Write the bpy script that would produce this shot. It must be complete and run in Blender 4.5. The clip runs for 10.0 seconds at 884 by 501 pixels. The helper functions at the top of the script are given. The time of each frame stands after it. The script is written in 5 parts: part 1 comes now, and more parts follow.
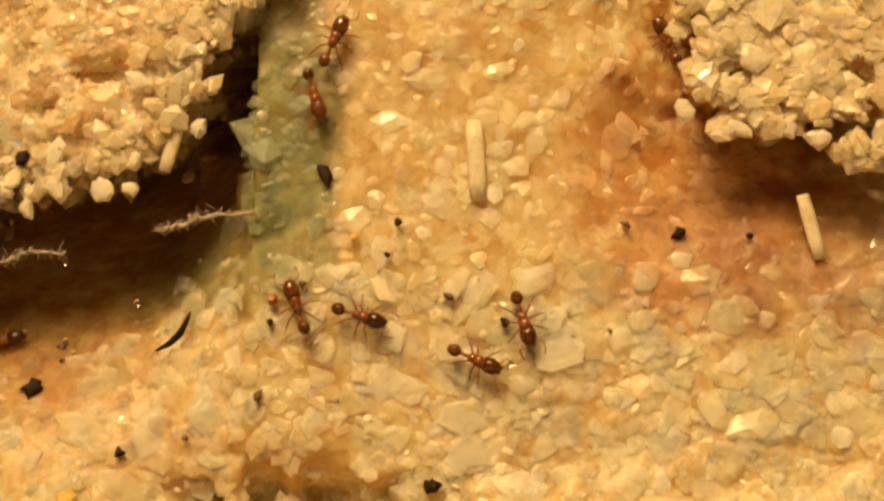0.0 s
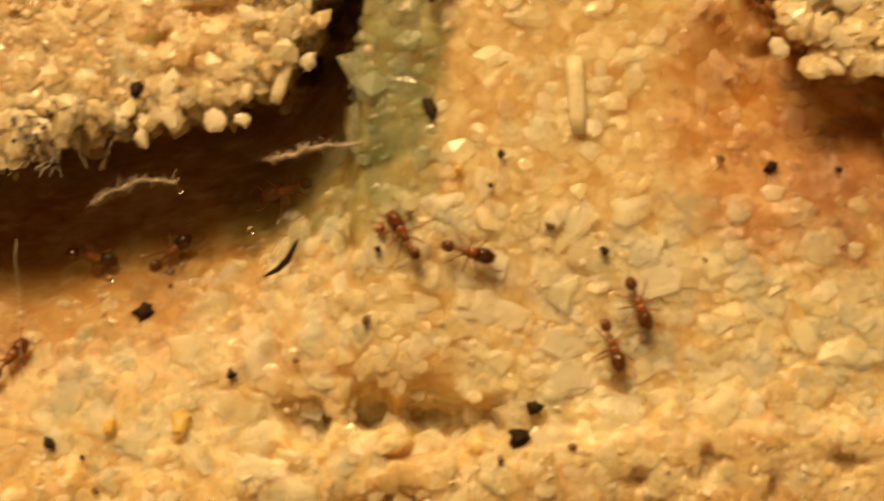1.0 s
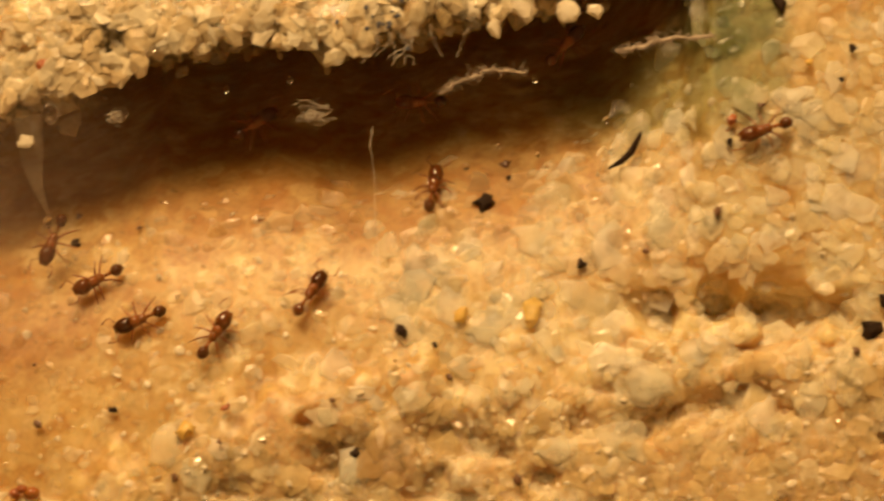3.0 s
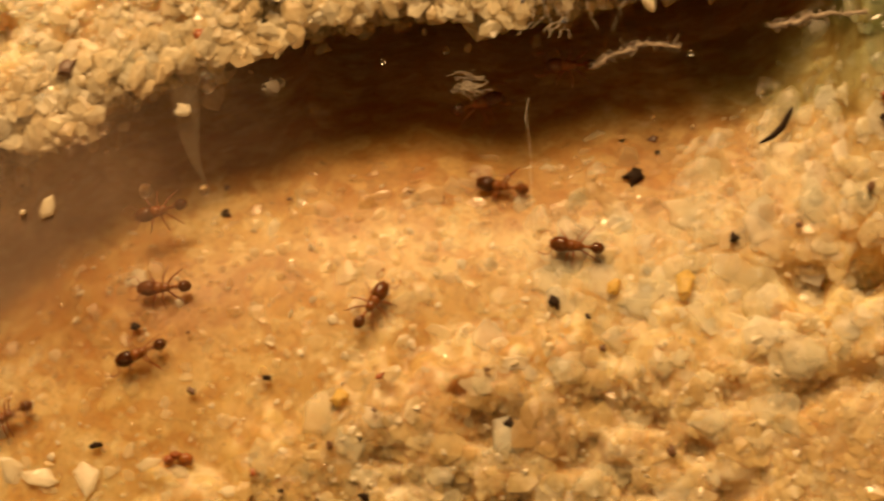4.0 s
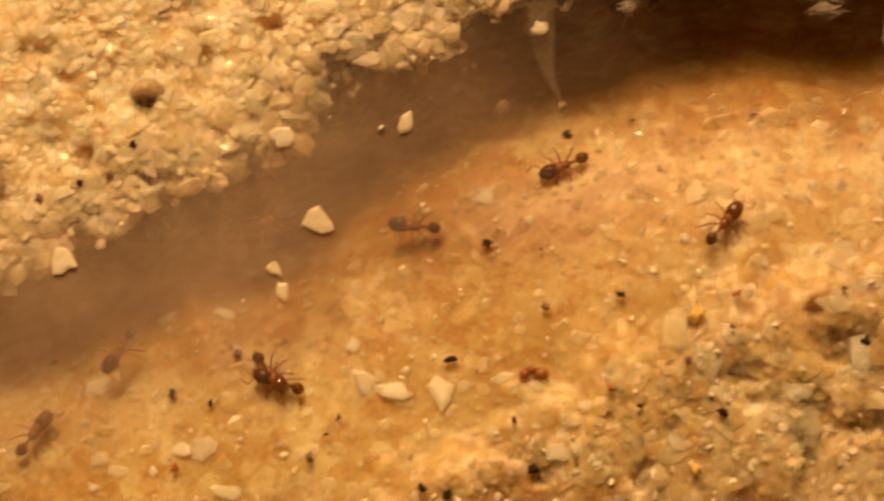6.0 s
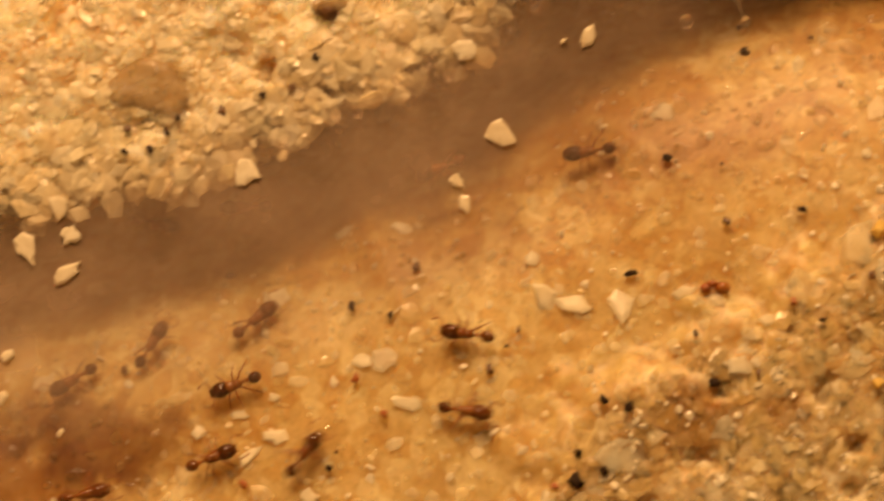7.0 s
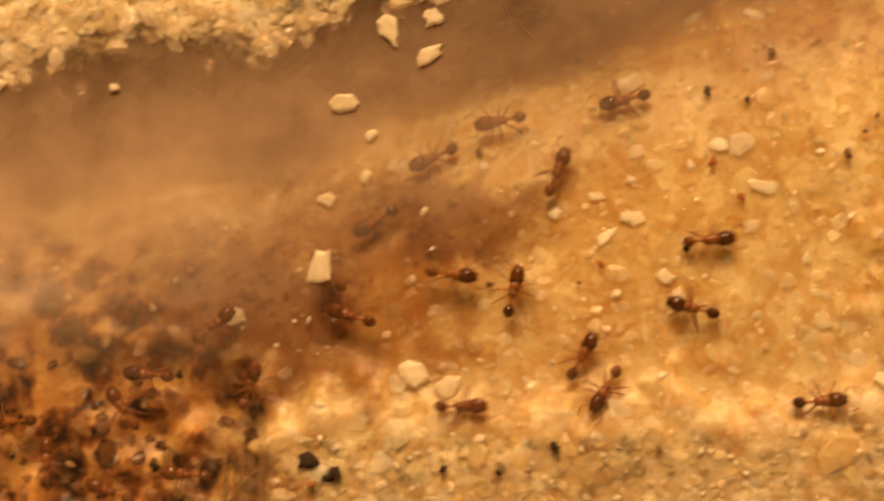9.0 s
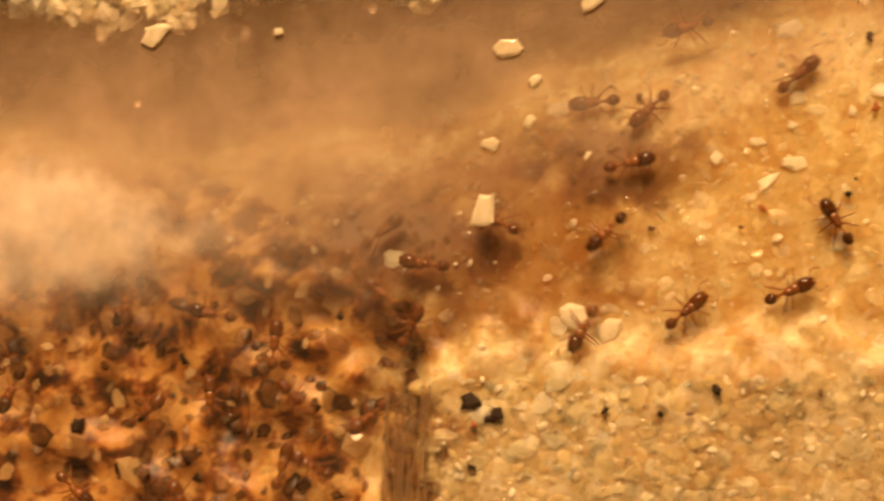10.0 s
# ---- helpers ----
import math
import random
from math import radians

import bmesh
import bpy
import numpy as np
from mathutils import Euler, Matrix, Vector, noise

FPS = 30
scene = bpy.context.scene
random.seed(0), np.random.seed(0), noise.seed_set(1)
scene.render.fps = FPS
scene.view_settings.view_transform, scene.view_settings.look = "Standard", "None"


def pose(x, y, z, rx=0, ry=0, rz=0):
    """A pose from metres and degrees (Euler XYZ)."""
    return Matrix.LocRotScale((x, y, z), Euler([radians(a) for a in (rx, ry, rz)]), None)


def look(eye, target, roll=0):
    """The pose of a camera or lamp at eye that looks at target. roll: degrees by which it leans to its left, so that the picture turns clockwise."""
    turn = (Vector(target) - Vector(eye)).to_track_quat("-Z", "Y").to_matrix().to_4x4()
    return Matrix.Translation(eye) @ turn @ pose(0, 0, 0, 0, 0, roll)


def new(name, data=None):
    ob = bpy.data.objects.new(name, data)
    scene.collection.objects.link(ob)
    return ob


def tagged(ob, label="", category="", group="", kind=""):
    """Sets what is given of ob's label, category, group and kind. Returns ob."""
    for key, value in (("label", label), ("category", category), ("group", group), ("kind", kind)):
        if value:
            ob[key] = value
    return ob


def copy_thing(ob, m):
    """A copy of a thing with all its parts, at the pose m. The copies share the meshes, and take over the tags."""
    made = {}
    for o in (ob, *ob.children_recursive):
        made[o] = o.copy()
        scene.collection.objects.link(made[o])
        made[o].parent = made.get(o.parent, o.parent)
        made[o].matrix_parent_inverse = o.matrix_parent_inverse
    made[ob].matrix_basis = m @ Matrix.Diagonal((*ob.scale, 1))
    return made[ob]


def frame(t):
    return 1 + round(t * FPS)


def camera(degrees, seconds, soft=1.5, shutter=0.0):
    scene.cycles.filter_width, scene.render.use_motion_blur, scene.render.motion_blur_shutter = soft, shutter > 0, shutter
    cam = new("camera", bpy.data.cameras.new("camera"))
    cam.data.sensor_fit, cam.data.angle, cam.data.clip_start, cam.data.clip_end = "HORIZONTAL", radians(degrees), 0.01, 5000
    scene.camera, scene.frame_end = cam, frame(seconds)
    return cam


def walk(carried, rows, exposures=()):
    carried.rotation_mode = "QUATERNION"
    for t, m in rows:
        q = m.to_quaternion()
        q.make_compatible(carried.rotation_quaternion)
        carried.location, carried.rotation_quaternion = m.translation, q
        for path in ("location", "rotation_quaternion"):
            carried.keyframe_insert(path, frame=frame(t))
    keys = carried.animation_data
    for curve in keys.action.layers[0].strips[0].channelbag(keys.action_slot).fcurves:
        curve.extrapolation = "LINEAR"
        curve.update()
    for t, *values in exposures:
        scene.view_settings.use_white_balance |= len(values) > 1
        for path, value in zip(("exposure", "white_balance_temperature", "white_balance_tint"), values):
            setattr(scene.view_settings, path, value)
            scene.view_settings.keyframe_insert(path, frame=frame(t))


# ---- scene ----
MM = 0.001

# ---- camera: seconds, eye and target in millimetres, lean ----
PATH = [
    (0, (5.02, -90.82, 65.55), (3.96, -71.10, 68.67), 0.3),
    (0.5, (2.22, -92.39, 65.30), (1.47, -72.60, 68.08), 0.4),
    (1, (-1.42, -94.54, 64.60), (-2.17, -74.70, 67.08), 0.6),
    (1.5, (-6.79, -94.72, 64.02), (-7.54, -74.87, 66.31), 0.8),
    (2, (-12.19, -95.03, 63.46), (-12.86, -75.15, 65.52), 1),
    (2.5, (-16.34, -95.16, 62.68), (-16.91, -75.26, 64.58), 1.1),
    (4, (-26.61, -95.59, 58.39), (-27.41, -75.73, 60.59), 1.9),
    (4.5, (-30.70, -95.85, 57.50), (-31.53, -75.99, 59.78), 2.2),
    (5, (-35.79, -96.17, 56.08), (-36.55, -76.31, 58.37), 2.3),
    (6.5, (-47.06, -96.75, 52.15), (-48.24, -76.89, 54.17), 2.9),
    (7, (-50.09, -96.96, 50.25), (-51.60, -77.10, 52.09), 3.2),
    (7.5, (-52.76, -97.36, 48.81), (-54.59, -77.50, 50.28), 3.4),
    (8, (-56.90, -98.17, 47.49), (-58.81, -78.29, 48.47), 3.6),
    (8.5, (-60.33, -99.04, 46.71), (-62.40, -79.16, 47.25), 3.7),
    (9, (-63.68, -99.66, 46.29), (-66.02, -79.80, 46.41), 4),
    (9.5, (-67.55, -100.61, 46.36), (-69.99, -80.76, 46.11), 4.1),
    (10, (-70.73, -101.63, 46.16), (-73.30, -81.81, 45.60), 4.2),
]


def mm(p):
    return Vector(p) * MM


cam = camera(26.0, 10.0, soft=2.4, shutter=0.6)
walk(cam, [(t, look(mm(eye), mm(target), roll)) for t, eye, target, roll in PATH],
     exposures=[(0.0, -0.30, 6450, 6), (2.5, -0.4, 6600, 12), (4.5, -0.48, 6800, 18), (6.5, -0.48, 7050, 22), (8.0, -0.62, 7400, 28), (9.0, -0.35, 7200, 24), (10.0, -0.13, 6900, 20)])

# ---- light: a warm lamp above and in front of the nest, with an added glint light, in a plain room ----
world = bpy.data.worlds.new("room_air")
world.use_nodes = True
world.node_tree.nodes["Background"].inputs["Color"].default_value = (1.0, 0.62, 0.28, 1)
world.node_tree.nodes["Background"].inputs["Strength"].default_value = 0.07
scene.world = world

lamp = bpy.data.lights.new("desk_lamp_light", "AREA")
lamp.shape, lamp.size, lamp.energy, lamp.color = "DISK", 0.44, 6.5, (1.0, 0.65, 0.288)
lamp_ob = new("desk_lamp_light", lamp)
lamp_ob.matrix_world = look((-0.12, -0.42, 0.57), (-0.045, 0.0, 0.06))
# second, unseen small light, added beside the lamp to make glints
glint_light = bpy.data.lights.new("added_glint_light", "AREA")
glint_light.shape, glint_light.size, glint_light.energy, glint_light.color = "DISK", 0.05, 2.0, (1.0, 0.65, 0.288)
glint_light_ob = new("added_glint_light", glint_light)
glint_light_ob.matrix_world = look((-0.12, -0.41, 0.558), (-0.045, 0.0, 0.06))


# ---- materials ----
def nodes_of(name):
    m = bpy.data.materials.new(name)
    m.use_nodes = True
    nt = m.node_tree
    return m, nt, nt.nodes["Principled BSDF"]


def ramp(nt, fac, stops):
    r = nt.nodes.new("ShaderNodeValToRGB")
    while len(r.color_ramp.elements) < len(stops):
        r.color_ramp.elements.new(0.5)
    for e, (p, c) in zip(r.color_ramp.elements, stops):
        e.position, e.color = p, (*c, 1)
    nt.links.new(fac, r.inputs["Fac"])
    return r.outputs["Color"]


def mix_colour(nt, fac, a, b, mode="MIX"):
    n = nt.nodes.new("ShaderNodeMix")
    n.data_type, n.blend_type = "RGBA", mode
    for value, slot in ((fac, n.inputs[0]), (a, n.inputs[6]), (b, n.inputs[7])):
        if isinstance(value, (int, float)):
            slot.default_value = value
        elif isinstance(value, tuple):
            slot.default_value = (*value, 1)
        else:
            nt.links.new(value, slot)
    return n.outputs[2]


def noise_of(nt, scale, detail=3.0, rough=0.55):
    co = nt.nodes.new("ShaderNodeTexCoord")
    n = nt.nodes.new("ShaderNodeTexNoise")
    n.inputs["Scale"].default_value, n.inputs["Detail"].default_value = scale, detail
    n.inputs["Roughness"].default_value = rough
    nt.links.new(co.outputs["Object"], n.inputs["Vector"])
    return n.outputs["Fac"]


def maths(nt, op, a, b=0.0, clamp=False):
    n = nt.nodes.new("ShaderNodeMath")
    n.operation, n.use_clamp = op, clamp
    for value, slot in ((a, n.inputs[0]), (b, n.inputs[1])):
        if isinstance(value, (int, float)):
            slot.default_value = value
        else:
            nt.links.new(value, slot)
    return n.outputs[0]


def blotch(nt, x, z, rx, rz, ragged=0.6, outer=1.1, inner=0.55):
    """A blotch with a ragged edge round (x, z), in millimetres: 1 inside, 0 outside."""
    co = nt.nodes.new("ShaderNodeTexCoord")
    mp = nt.nodes.new("ShaderNodeMapping")
    mp.inputs["Location"].default_value = (-x / rx, 0, -z / rz)
    mp.inputs["Scale"].default_value = (1000 / rx, 0, 1000 / rz)
    nt.links.new(co.outputs["Object"], mp.inputs["Vector"])
    ln = nt.nodes.new("ShaderNodeVectorMath")
    ln.operation = "LENGTH"
    nt.links.new(mp.outputs["Vector"], ln.inputs[0])
    d = maths(nt, "ADD", ln.outputs["Value"], maths(nt, "MULTIPLY", maths(nt, "SUBTRACT", noise_of(nt, 450, 3), 0.5), ragged * 2))
    r = nt.nodes.new("ShaderNodeMapRange")
    r.interpolation_type = "SMOOTHSTEP"
    r.inputs["From Min"].default_value, r.inputs["From Max"].default_value = outer, inner
    nt.links.new(d, r.inputs["Value"])
    return r.outputs["Result"]


def bump_to(nt, bsdf, height, distance, strength=0.6):
    b = nt.nodes.new("ShaderNodeBump")
    b.inputs["Distance"].default_value, b.inputs["Strength"].default_value = distance, strength
    nt.links.new(height, b.inputs["Height"])
    nt.links.new(b.outputs["Normal"], bsdf.inputs["Normal"])


def stained(nt, col):
    """Algae and iron stains, damp amber lower-gallery sand, brown patches, painted shade."""
    for x, z, rx, rz, amount, tint in STAINS_AND_SHADE:
        col = mix_colour(nt, maths(nt, "MULTIPLY", blotch(nt, x, z, rx, rz), amount), col, tint, "MULTIPLY")
    dirt = ramp(nt, noise_of(nt, 480, 3, 0.6), [(0.36, (0.05, 0.018, 0.008)), (0.45, (0.42, 0.21, 0.09)), (0.54, (1, 0.86, 0.66))])
    return mix_colour(nt, blotch(nt, -102.0, 34.2, 18.0, 13.5, 0.4, 1.1, 0.82), col, dirt, "MULTIPLY")


STAINS_AND_SHADE = [
    (-8.0, 87.0, 3.2, 8.0, 1.0, (0.46, 0.58, 0.48)),
    (-11.5, 80.5, 7.5, 4.0, 0.9, (0.52, 0.56, 0.40)),
    (12.5, 84.0, 8.0, 9.0, 0.85, (0.80, 0.55, 0.38)),
    # next row: rusty sand, painted darker for shade under the corner crust
    (20.0, 80.5, 10.0, 5.5, 0.8, (0.60, 0.42, 0.29)),
    (-26.0, 92.0, 26.0, 15.0, 0.8, (0.82, 0.68, 0.50)),
    # next row: a shadowed hollow, painted as a dark patch instead of dug
    (-74.8, 48.6, 5.6, 2.6, 0.9, (0.42, 0.27, 0.12)),
    # next row: darker brown above the nest
    (-87.0, 42.8, 8.0, 4.2, 0.9, (0.52, 0.38, 0.25)),
    (-12.0, 70.5, 6.0, 2.2, 0.5, (0.86, 0.70, 0.50)),
    (22.0, 94.0, 16.0, 11.0, 0.8, (0.86, 0.74, 0.58)),
    (-62.0, 55.0, 34.0, 12.0, 0.45, (0.97, 0.87, 0.58)),
    (-72.0, 45.0, 14.0, 8.0, 0.3, (0.95, 0.78, 0.52)),
    (-42.0, 66.0, 22.0, 10.0, 0.8, (0.93, 0.84, 0.70)),
    (-66.0, 50.0, 26.0, 14.0, 0.35, (0.90, 0.84, 0.76)),
    # next row: damp brown recess floor, painted darker for the crust's shade
    (-30.0, 75.0, 20.0, 5.4, 0.85, (0.66, 0.47, 0.25)),
    # next row: broader darker brown beside the nest
    (-82.5, 44.0, 11.0, 6.5, 0.9, (0.58, 0.39, 0.22)),
    # next two rows: shade below the crust, painted on the upper gallery floor
    (-50.0, 67.0, 12.0, 5.0, 0.8, (0.72, 0.54, 0.32)),
    (-62.5, 60.5, 10.0, 4.2, 0.7, (0.74, 0.56, 0.34)),
    (-44.3, 51.6, 2.6, 2.0, 0.7, (0.66, 0.48, 0.30)),
    (-39.6, 52.0, 1.8, 1.4, 0.7, (0.66, 0.47, 0.28)),
    (-47.0, 49.8, 2.4, 1.2, 0.5, (0.70, 0.52, 0.34)),
    (-26.0, 60.0, 2.6, 1.6, 0.6, (0.62, 0.48, 0.34)),
    (-102.0, 33.0, 18.0, 12.5, 0.6, (0.76, 0.48, 0.24)),
]


def sand_material(name, stops, rough, stain_and_shade, soak=0.0, fine=1.0, cells=False, clear=None):
    m, nt, b = nodes_of(name)
    geo = nt.nodes.new("ShaderNodeNewGeometry")
    col = ramp(nt, geo.outputs["Random Per Island"], stops)
    mott = ramp(nt, noise_of(nt, 2600, 4, 0.65), [(0.30, (0.80, 0.75, 0.66)), (0.55, (1, 1, 1)), (0.75, (1.0, 0.98, 0.92))])
    col = mix_colour(nt, fine, col, mott, "MULTIPLY")
    if cells:
        co = nt.nodes.new("ShaderNodeTexCoord")
        warp = nt.nodes.new("ShaderNodeTexNoise")
        warp.inputs["Scale"].default_value = 900
        nt.links.new(co.outputs["Object"], warp.inputs["Vector"])
        bent = nt.nodes.new("ShaderNodeVectorMath")
        bent.operation = "MULTIPLY_ADD"
        bent.inputs[1].default_value = (0.0009, 0.0009, 0.0009)
        nt.links.new(warp.outputs["Color"], bent.inputs[0]), nt.links.new(co.outputs["Object"], bent.inputs[2])
        for scale, low in ((1300, 0.92), (620, 0.91)):
            vo = nt.nodes.new("ShaderNodeTexVoronoi")
            vo.feature = "SMOOTH_F1"
            vo.inputs["Smoothness"].default_value = 0.25
            vo.inputs["Scale"].default_value = scale
            nt.links.new(bent.outputs["Vector"], vo.inputs["Vector"])
            sep = nt.nodes.new("ShaderNodeSeparateColor")
            nt.links.new(vo.outputs["Color"], sep.inputs["Color"])
            col = mix_colour(nt, 1.0, col, ramp(nt, sep.outputs[0], [(0.0, (low, low * 0.86, low * 0.66)), (0.55, (1, 1, 1)), (0.8, (1.06, 1.08, 1.14)), (1.0, (1.16, 1.24, 1.42))]), "MULTIPLY")
    patch = ramp(nt, noise_of(nt, 160, 3, 0.6), [(0.34, (0.74, 0.62, 0.46)), (0.5, (0.96, 0.90, 0.82)), (0.64, (1, 1, 1))])
    col = mix_colour(nt, 0.28, col, patch, "MULTIPLY")
    if stain_and_shade:
        col = stained(nt, col)
    nt.links.new(col, b.inputs["Base Color"])
    rg = maths(nt, "ADD", maths(nt, "MULTIPLY", geo.outputs["Random Per Island"], 0.45), rough, True)
    nt.links.new(rg, b.inputs["Roughness"])
    b.inputs["IOR"].default_value = 1.5
    if clear:
        b.inputs["Coat Weight"].default_value, b.inputs["Coat Roughness"].default_value = 0.5, 0.10
        # quartz lets part of the light through: some grains are milky, some nearly clear
        see = nt.nodes.new("ShaderNodeMapRange")
        nt.links.new(maths(nt, "FRACT", maths(nt, "MULTIPLY", geo.outputs["Random Per Island"], 7.31)), see.inputs["Value"])
        see.inputs["To Min"].default_value, see.inputs["To Max"].default_value = clear
        glow, half, whole, through_it = (nt.nodes.new("ShaderNode" + k) for k in ("BsdfTranslucent", "MixShader", "MixShader", "BsdfTransparent"))
        nt.links.new(col, glow.inputs["Color"])
        half.inputs[0].default_value = 0.14
        nt.links.new(b.outputs[0], half.inputs[1]), nt.links.new(glow.outputs[0], half.inputs[2])
        nt.links.new(see.outputs["Result"], whole.inputs[0])
        nt.links.new(through_it.outputs[0], whole.inputs[1]), nt.links.new(half.outputs[0], whole.inputs[2])
        nt.links.new(whole.outputs[0], nt.nodes["Material Output"].inputs["Surface"])
    b.inputs["Subsurface Weight"].default_value, b.inputs["Subsurface Scale"].default_value = soak, 0.0024
    b.inputs["Subsurface Radius"].default_value = (1.0, 0.90, 0.72)
    bump_to(nt, b, noise_of(nt, 1500 if cells else 5200, 5, 0.65), 0.00006 if cells else 0.00003, 0.45 if cells else 0.3)
    return m


TAN = [(0.0, (0.80, 0.56, 0.24)), (0.10, (0.94, 0.80, 0.48)), (0.35, (0.98, 0.91, 0.64)), (0.7, (1.0, 0.97, 0.78)), (1.0, (1.0, 0.99, 0.90))]
CRUST = [(0.0, (0.66, 0.449, 0.198)), (0.10, (0.92, 0.77, 0.49)), (0.5, (0.97, 0.87, 0.62)), (0.85, (0.99, 0.92, 0.70)), (1.0, (1.0, 0.96, 0.80))]
GREYISH = [(0.0, (0.55, 0.33, 0.12)), (0.15, (0.86, 0.65, 0.31)), (0.55, (0.95, 0.78, 0.42)), (0.85, (0.98, 0.87, 0.56)), (1.0, (1.0, 0.95, 0.74))]
NEST = [(0.0, (0.03, 0.011, 0.004)), (0.35, (0.10, 0.036, 0.011)), (0.6, (0.30, 0.13, 0.04)), (0.85, (0.66, 0.42, 0.18)), (1.0, (0.86, 0.66, 0.38))]
m_wall = sand_material("damp_packed_sand", [(0.0, (0.72, 0.595, 0.325)), (1.0, (0.72, 0.595, 0.325))], 0.40, True, soak=0.85, cells=True)
m_dry = sand_material("dry_packed_sand", [(0.0, (0.95, 0.84, 0.58)), (1.0, (0.95, 0.84, 0.58))], 0.40, False, soak=0.85, cells=True)
m_pressed = sand_material("pressed_packed_sand", [(0.0, (0.69, 0.57, 0.36)), (1.0, (0.69, 0.57, 0.36))], 0.40, True, soak=0.85, cells=True)
m_gallery = sand_material("damp_sand_grains", TAN, 0.10, True, clear=(0.12, 0.58))
m_crust = sand_material("dry_sand_grains", CRUST, 0.10, True, clear=(0.24, 0.74))
m_corner = sand_material("pale_sand_grains", CRUST, 0.08, False, clear=(0.36, 0.88))
m_front = sand_material("pressed_sand_grains", GREYISH, 0.12, True, clear=(0.10, 0.56))
m_fringe = sand_material("coarse_fringe_grains", CRUST[1:], 0.05, False, clear=(0.45, 0.85))
m_nest = sand_material("nest_refuse", NEST, 0.15, False, clear=(0.25, 0.8))
m_quartz = sand_material("pale_quartz", [(0.0, (0.93, 0.83, 0.62)), (1.0, (0.98, 0.93, 0.78))], 0.12, False, clear=(0.62, 0.92))


def plain_material(name, colour, rough, spread=0.35, scale=3000, coat=0.0):
    m, nt, b = nodes_of(name)
    dark = tuple(c * (1 - spread) for c in colour)
    col = ramp(nt, noise_of(nt, scale, 4), [(0.3, dark), (0.7, colour)])
    nt.links.new(col, b.inputs["Base Color"])
    b.inputs["Roughness"].default_value = rough
    b.inputs["Coat Weight"].default_value = coat
    bump_to(nt, b, noise_of(nt, scale * 2, 3), 0.00003, 0.4)
    return m


def chitin(name, dark, amber, rough, coat):
    """Horny, a little translucent shell: darker and paler workers."""
    m, nt, b = nodes_of(name)
    info = nt.nodes.new("ShaderNodeObjectInfo")
    col = mix_colour(nt, maths(nt, "MULTIPLY", info.outputs["Random"], 0.42), dark, amber)
    col = mix_colour(nt, 0.6, col, ramp(nt, noise_of(nt, 2200, 3), [(0.3, (0.55, 0.50, 0.45)), (0.7, (1.25, 1.2, 1.1))]), "MULTIPLY")
    nt.links.new(col, b.inputs["Base Color"])
    b.inputs["Roughness"].default_value = rough
    b.inputs["Coat Weight"].default_value, b.inputs["Coat Roughness"].default_value = coat, 0.06
    b.inputs["Subsurface Weight"].default_value, b.inputs["Subsurface Scale"].default_value = 0.4, 0.0003
    b.inputs["Subsurface Radius"].default_value = (1.0, 0.4, 0.12)
    bump_to(nt, b, noise_of(nt, 9000, 3), 0.00002, 0.3)
    return m


m_black = plain_material("charred_black", (0.03, 0.014, 0.006), 0.6)
m_black.node_tree.nodes["Principled BSDF"].inputs["Specular IOR Level"].default_value = 0.15
m_brown = plain_material("brown_husk", (0.16, 0.07, 0.025), 0.4)
m_red = plain_material("red_mineral", (0.42, 0.12, 0.03), 0.3)
m_yellow = sand_material("yellow_mineral", [(0.0, (0.92, 0.62, 0.12)), (1.0, (0.96, 0.72, 0.22))], 0.3, False, clear=(0.6, 0.85))
m_straw = sand_material("pale_straw", [(0.0, (0.95, 0.86, 0.62)), (1.0, (0.95, 0.86, 0.62))], 0.4, False, clear=(0.85, 0.9))
m_fibre = plain_material("pale_fibre", (0.80, 0.72, 0.60), 0.6)
m_head = chitin("dark_chitin", (0.06, 0.018, 0.004), (0.30, 0.10, 0.02), 0.14, 0.5)
m_thorax = chitin("amber_chitin", (0.22, 0.07, 0.013), (0.48, 0.19, 0.042), 0.2, 0.35)
m_leg = chitin("leg_chitin", (0.20, 0.065, 0.015), (0.42, 0.17, 0.045), 0.3, 0.0)
m_gaster = chitin("gaster_chitin", (0.065, 0.02, 0.005), (0.34, 0.12, 0.025), 0.14, 0.5)
m_plaster = plain_material("room_plaster", (0.34, 0.26, 0.19), 0.9, 0.1, 6)


# ---- the plan of the sand, in millimetres: x to the side, z up, depth behind the glass ----
UPPER = [(-6, 96), (-8, 94.0), (-10.4, 92.4), (-12.5, 91), (-12.8, 87.6), (-14.0, 86.2), (-16.5, 84.6), (-19.8, 83.6),
         (-23.4, 83.0), (-27.9, 81.8), (-32.2, 82.3), (-36.7, 81.2), (-39.9, 81.8), (-43.3, 79.3), (-48.1, 77.0), (-51, 76),
         (-55.7, 72.7), (-57.3, 69.7), (-60.4, 67.8), (-64.8, 67.2), (-67, 65.1), (-70.4, 63.8), (-75.6, 61.9), (-80, 61),
         (-83, 59.9), (-87.3, 57.2), (-91.2, 58), (-97, 56.4), (-102.6, 55.4), (-109.3, 55.4), (-135, 54.5), (-135, 120), (-6, 120)]
CORNER = [(12.6, 120), (12.6, 92.8), (13.6, 90), (13.2, 87.6), (14.2, 86.8), (17.2, 86.4), (19.5, 85.6), (24, 85.4), (45, 85), (45, 120)]
LOWER = [(45, 69), (2.9, 66.7), (-12, 65), (-24, 63), (-30, 61.7), (-35, 60.5), (-38, 58.5), (-41, 56), (-47.7, 53), (-50.5, 50),
         (-52, 46), (-52, 41), (-53, 39.1), (-62.6, 38.3), (-71.3, 37.2), (-79, 36.8), (-84, 36.2), (-84, 15), (45, 15)]
